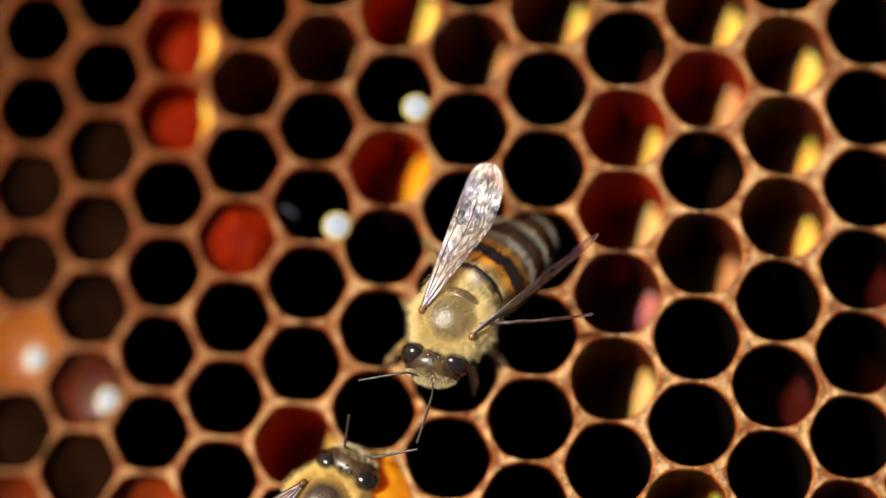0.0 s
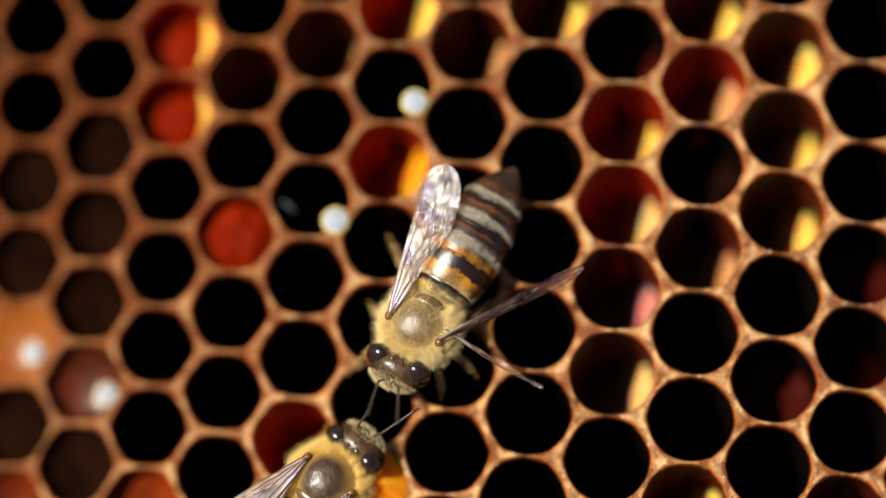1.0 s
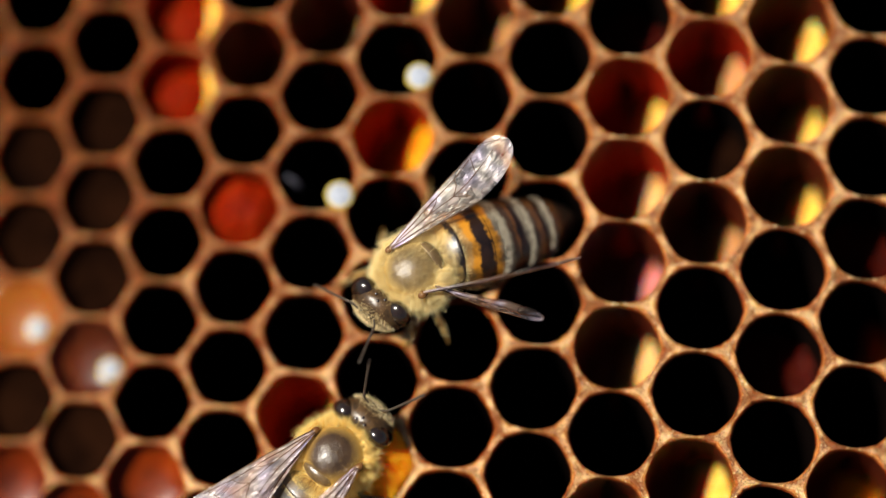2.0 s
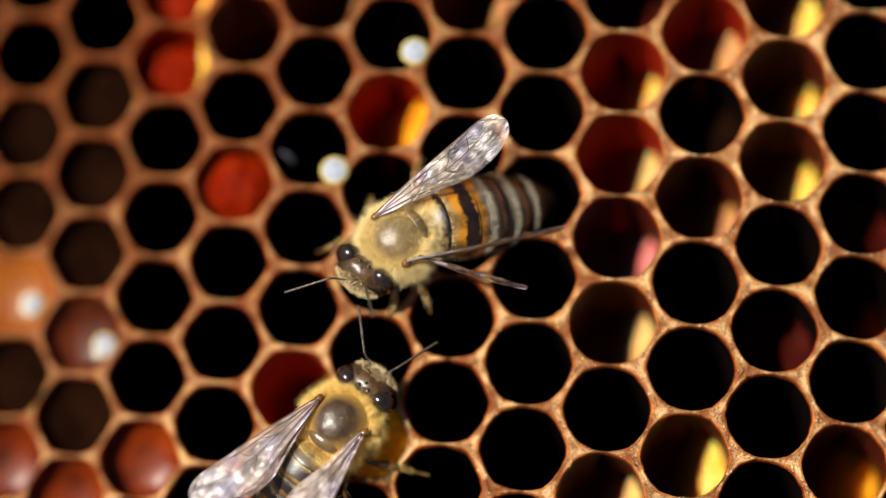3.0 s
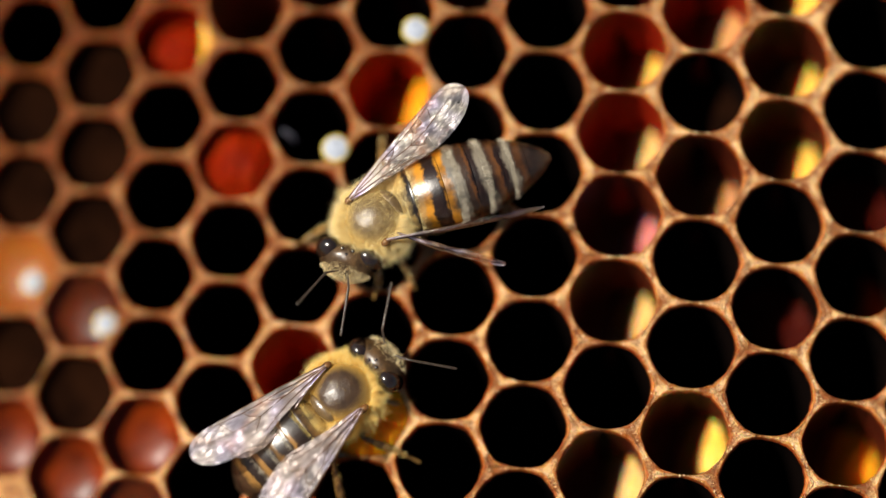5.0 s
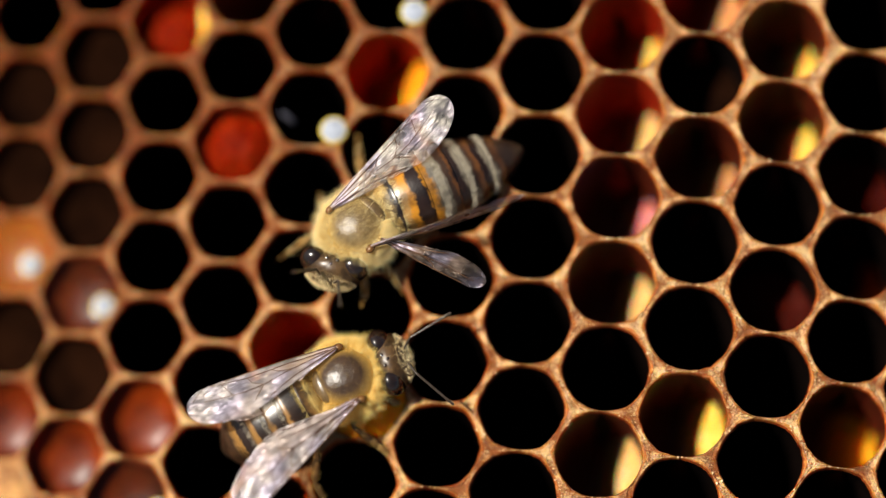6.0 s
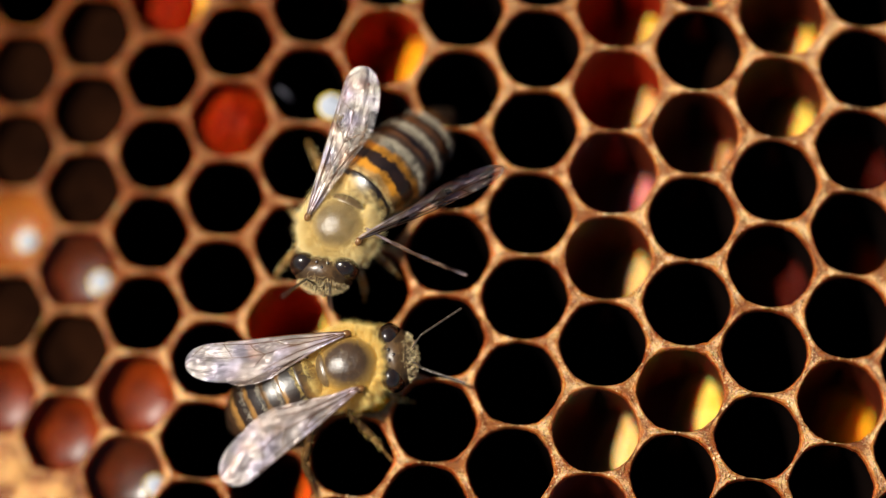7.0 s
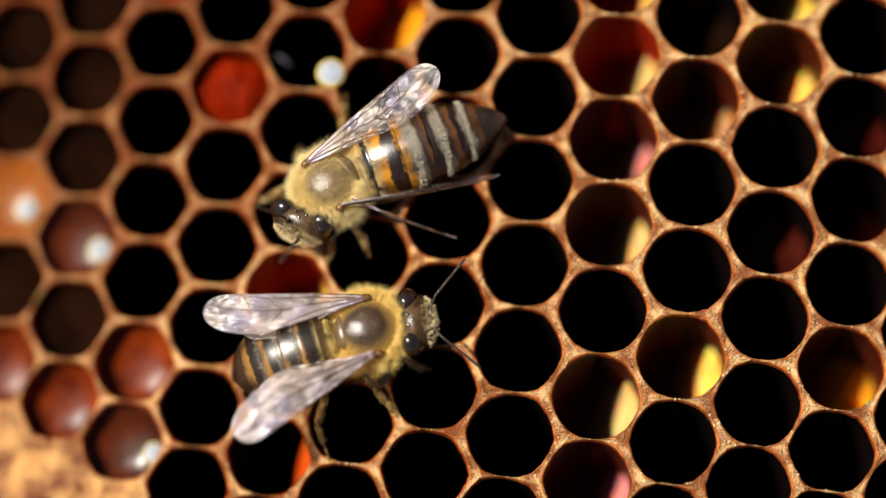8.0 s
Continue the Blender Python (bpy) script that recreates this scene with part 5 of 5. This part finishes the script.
    walk(bee_b["hr"], [
        (0.0, pose(0.00175, -0.00050, 0.00420, -1.0, 10.0, -4.0)),
        (0.5, pose(0.00175, -0.00050, 0.00420, -1.0, 10.0, 2.8)),
        (1.0, pose(0.00175, -0.00050, 0.00420, -1.0, 10.0, -0.1)),
        (1.5, pose(0.00175, -0.00050, 0.00420, -1.0, 10.0, -2.1)),
        (1.7, pose(0.00175, -0.00050, 0.00420, -1.0, 10.0, -2.9)),
        (2.8, pose(0.00175, -0.00050, 0.00420, -1.0, 10.0, -3.9)),
        (3.0, pose(0.00175, -0.00050, 0.00420, -1.0, 10.0, -4.1)),
        (3.5, pose(0.00175, -0.00050, 0.00420, -1.0, 10.0, -2.8)),
        (4.0, pose(0.00175, -0.00050, 0.00420, -1.0, 10.0, -1.1)),
        (4.5, pose(0.00175, -0.00050, 0.00420, -1.0, 10.0, -0.7)),
        (4.8, pose(0.00175, -0.00050, 0.00420, -1.0, 10.0, 0.6)),
        (5.0, pose(0.00175, -0.00050, 0.00420, -1.0, 10.0, 1.7)),
        (5.2, pose(0.00175, -0.00050, 0.00420, -1.0, 10.0, 2.5)),
        (6.3, pose(0.00175, -0.00050, 0.00420, -1.0, 10.0, 9.7)),
        (6.5, pose(0.00175, -0.00050, 0.00420, -1.0, 10.0, 8.4)),
        (6.8, pose(0.00175, -0.00050, 0.00420, -1.0, 10.0, 11.1)),
        (7.0, pose(0.00175, -0.00050, 0.00420, -1.0, 10.0, 9.9)),
        (7.2, pose(0.00175, -0.00050, 0.00420, -1.0, 10.0, 7.8)),
        (7.5, pose(0.00175, -0.00050, 0.00420, -1.0, 10.0, 9.8)),
        (8.0, pose(0.00175, -0.00050, 0.00420, -1.0, 10.0, 9.6)),
    ])
    walk(bee_b["hl"], [
        (0.0, pose(-0.00175, -0.00050, 0.00420, -1.0, -10.0, -6.9)),
        (0.5, pose(-0.00175, -0.00050, 0.00420, -1.0, -10.0, -0.2)),
        (1.0, pose(-0.00175, -0.00050, 0.00420, -1.0, -10.0, -2.6)),
        (1.5, pose(-0.00175, -0.00050, 0.00420, -1.0, -10.0, -4.4)),
        (1.7, pose(-0.00175, -0.00050, 0.00420, -1.0, -10.0, -4.9)),
        (2.8, pose(-0.00175, -0.00050, 0.00420, -1.0, -10.0, -3.7)),
        (3.0, pose(-0.00175, -0.00050, 0.00420, -1.0, -10.0, -3.1)),
        (3.5, pose(-0.00175, -0.00050, 0.00420, -1.0, -10.0, 1.1)),
        (4.0, pose(-0.00175, -0.00050, 0.00420, -1.0, -10.0, -1.0)),
        (4.5, pose(-0.00175, -0.00050, 0.00420, -1.0, -10.0, 3.2)),
        (4.8, pose(-0.00175, -0.00050, 0.00420, -1.0, -10.0, 3.0)),
        (5.0, pose(-0.00175, -0.00050, 0.00420, -1.0, -10.0, 3.9)),
        (5.2, pose(-0.00175, -0.00050, 0.00420, -1.0, -10.0, 4.1)),
        (6.3, pose(-0.00175, -0.00050, 0.00420, -1.0, -10.0, 11.4)),
        (6.5, pose(-0.00175, -0.00050, 0.00420, -1.0, -10.0, 6.6)),
        (6.8, pose(-0.00175, -0.00050, 0.00420, -1.0, -10.0, 7.7)),
        (7.0, pose(-0.00175, -0.00050, 0.00420, -1.0, -10.0, 6.0)),
        (7.2, pose(-0.00175, -0.00050, 0.00420, -1.0, -10.0, 3.6)),
        (7.5, pose(-0.00175, -0.00050, 0.00420, -1.0, -10.0, 5.1)),
        (8.0, pose(-0.00175, -0.00050, 0.00420, -1.0, -10.0, 3.4)),
    ])
    walk(bee_a["ar"], [
        (0.0, pose(0.00030, 0.00220, 0.00030, 10.3, 2.3, -70.8)),
        (0.5, pose(0.00030, 0.00220, 0.00030, 42.1, 9.0, -27.8)),
        (1.0, pose(0.00030, 0.00220, 0.00030, 50.6, -3.2, 8.0)),
        (1.5, pose(0.00030, 0.00220, 0.00030, -10.6, -17.0, -88.1)),
        (3.0, pose(0.00030, 0.00220, 0.00030, 8.8, 0.7, -41.4)),
        (3.5, pose(0.00030, 0.00220, 0.00030, 50.4, 3.2, -8.1)),
        (4.0, pose(0.00030, 0.00220, 0.00030, 66.6, -1.9, 3.4)),
        (4.5, pose(0.00030, 0.00220, 0.00030, 27.5, -2.3, 12.7)),
        (5.0, pose(0.00030, 0.00220, 0.00030, 37.0, 5.5, -20.4)),
        (6.5, pose(0.00030, 0.00220, 0.00030, 89.1, 15.2, -17.4)),
        (7.0, pose(0.00030, 0.00220, 0.00030, 64.5, 11.1, -20.1)),
        (7.5, pose(0.00030, 0.00220, 0.00030, 50.0, 12.7, -31.6)),
        (8.0, pose(0.00030, 0.00220, 0.00030, 84.7, 22.4, -27.7)),
    ])
    walk(bee_a["al"], [
        (0.0, pose(-0.00030, 0.00220, 0.00030, -2.8, -0.0, -0.6)),
        (0.5, pose(-0.00030, 0.00220, 0.00030, 5.2, -0.2, -13.6)),
        (1.0, pose(-0.00030, 0.00220, 0.00030, 47.5, -10.1, 27.0)),
        (1.5, pose(-0.00030, 0.00220, 0.00030, 36.7, -3.3, 12.5)),
        (3.0, pose(-0.00030, 0.00220, 0.00030, 52.7, -19.3, 43.9)),
        (3.5, pose(-0.00030, 0.00220, 0.00030, 59.9, -13.2, 26.2)),
        (4.0, pose(-0.00030, 0.00220, 0.00030, 73.4, -18.3, 27.6)),
        (4.5, pose(-0.00030, 0.00220, 0.00030, 37.3, -17.8, 59.9)),
        (5.0, pose(-0.00030, 0.00220, 0.00030, 10.9, -0.4, 12.1)),
        (6.5, pose(-0.00030, 0.00220, 0.00030, 76.6, -15.6, 22.2)),
        (7.0, pose(-0.00030, 0.00220, 0.00030, 61.3, -7.9, 15.4)),
        (7.5, pose(-0.00030, 0.00220, 0.00030, 43.3, -7.2, 21.8)),
        (8.0, pose(-0.00030, 0.00220, 0.00030, 56.3, -1.8, 3.8)),
    ])
    walk(bee_b["ar"], [
        (0.0, pose(0.00030, 0.00220, 0.00030, 27.4, 11.2, -57.0)),
        (0.5, pose(0.00030, 0.00220, 0.00030, 19.6, 3.9, -34.7)),
        (1.0, pose(0.00030, 0.00220, 0.00030, 34.6, 5.7, -23.1)),
        (1.5, pose(0.00030, 0.00220, 0.00030, 52.0, 14.1, -33.2)),
        (3.0, pose(0.00030, 0.00220, 0.00030, 10.1, 0.7, -25.7)),
        (3.5, pose(0.00030, 0.00220, 0.00030, 7.0, 0.0, -20.2)),
        (4.0, pose(0.00030, 0.00220, 0.00030, 4.1, -0.8, -31.5)),
        (4.5, pose(0.00030, 0.00220, 0.00030, 0.2, -2.4, -39.4)),
        (5.0, pose(0.00030, 0.00220, 0.00030, -3.0, -5.2, -55.1)),
        (6.5, pose(0.00030, 0.00220, 0.00030, 6.0, -0.6, -62.6)),
        (7.0, pose(0.00030, 0.00220, 0.00030, 21.3, 3.9, -30.0)),
        (7.5, pose(0.00030, 0.00220, 0.00030, 33.7, 7.1, -29.4)),
        (8.0, pose(0.00030, 0.00220, 0.00030, -6.0, -5.6, -46.5)),
    ])
    walk(bee_b["al"], [
        (0.0, pose(-0.00030, 0.00220, 0.00030, 69.7, -4.3, 7.0)),
        (0.5, pose(-0.00030, 0.00220, 0.00030, 66.6, -4.3, 7.5)),
        (1.0, pose(-0.00030, 0.00220, 0.00030, 72.6, 1.2, -1.9)),
        (1.5, pose(-0.00030, 0.00220, 0.00030, 76.4, -1.9, 2.7)),
        (3.0, pose(-0.00030, 0.00220, 0.00030, 16.4, -4.1, 46.8)),
        (3.5, pose(-0.00030, 0.00220, 0.00030, 17.7, -4.9, 49.2)),
        (4.0, pose(-0.00030, 0.00220, 0.00030, 17.7, -5.2, 51.9)),
        (4.5, pose(-0.00030, 0.00220, 0.00030, 86.8, -2.6, 3.2)),
        (5.0, pose(-0.00030, 0.00220, 0.00030, 15.0, -2.9, 39.3)),
        (6.5, pose(-0.00030, 0.00220, 0.00030, 32.0, -0.8, 3.4)),
        (7.0, pose(-0.00030, 0.00220, 0.00030, 7.3, -0.1, 33.9)),
        (7.5, pose(-0.00030, 0.00220, 0.00030, 8.6, -0.5, 36.1)),
        (8.0, pose(-0.00030, 0.00220, 0.00030, 11.9, -2.3, 49.2)),
    ])


motions()
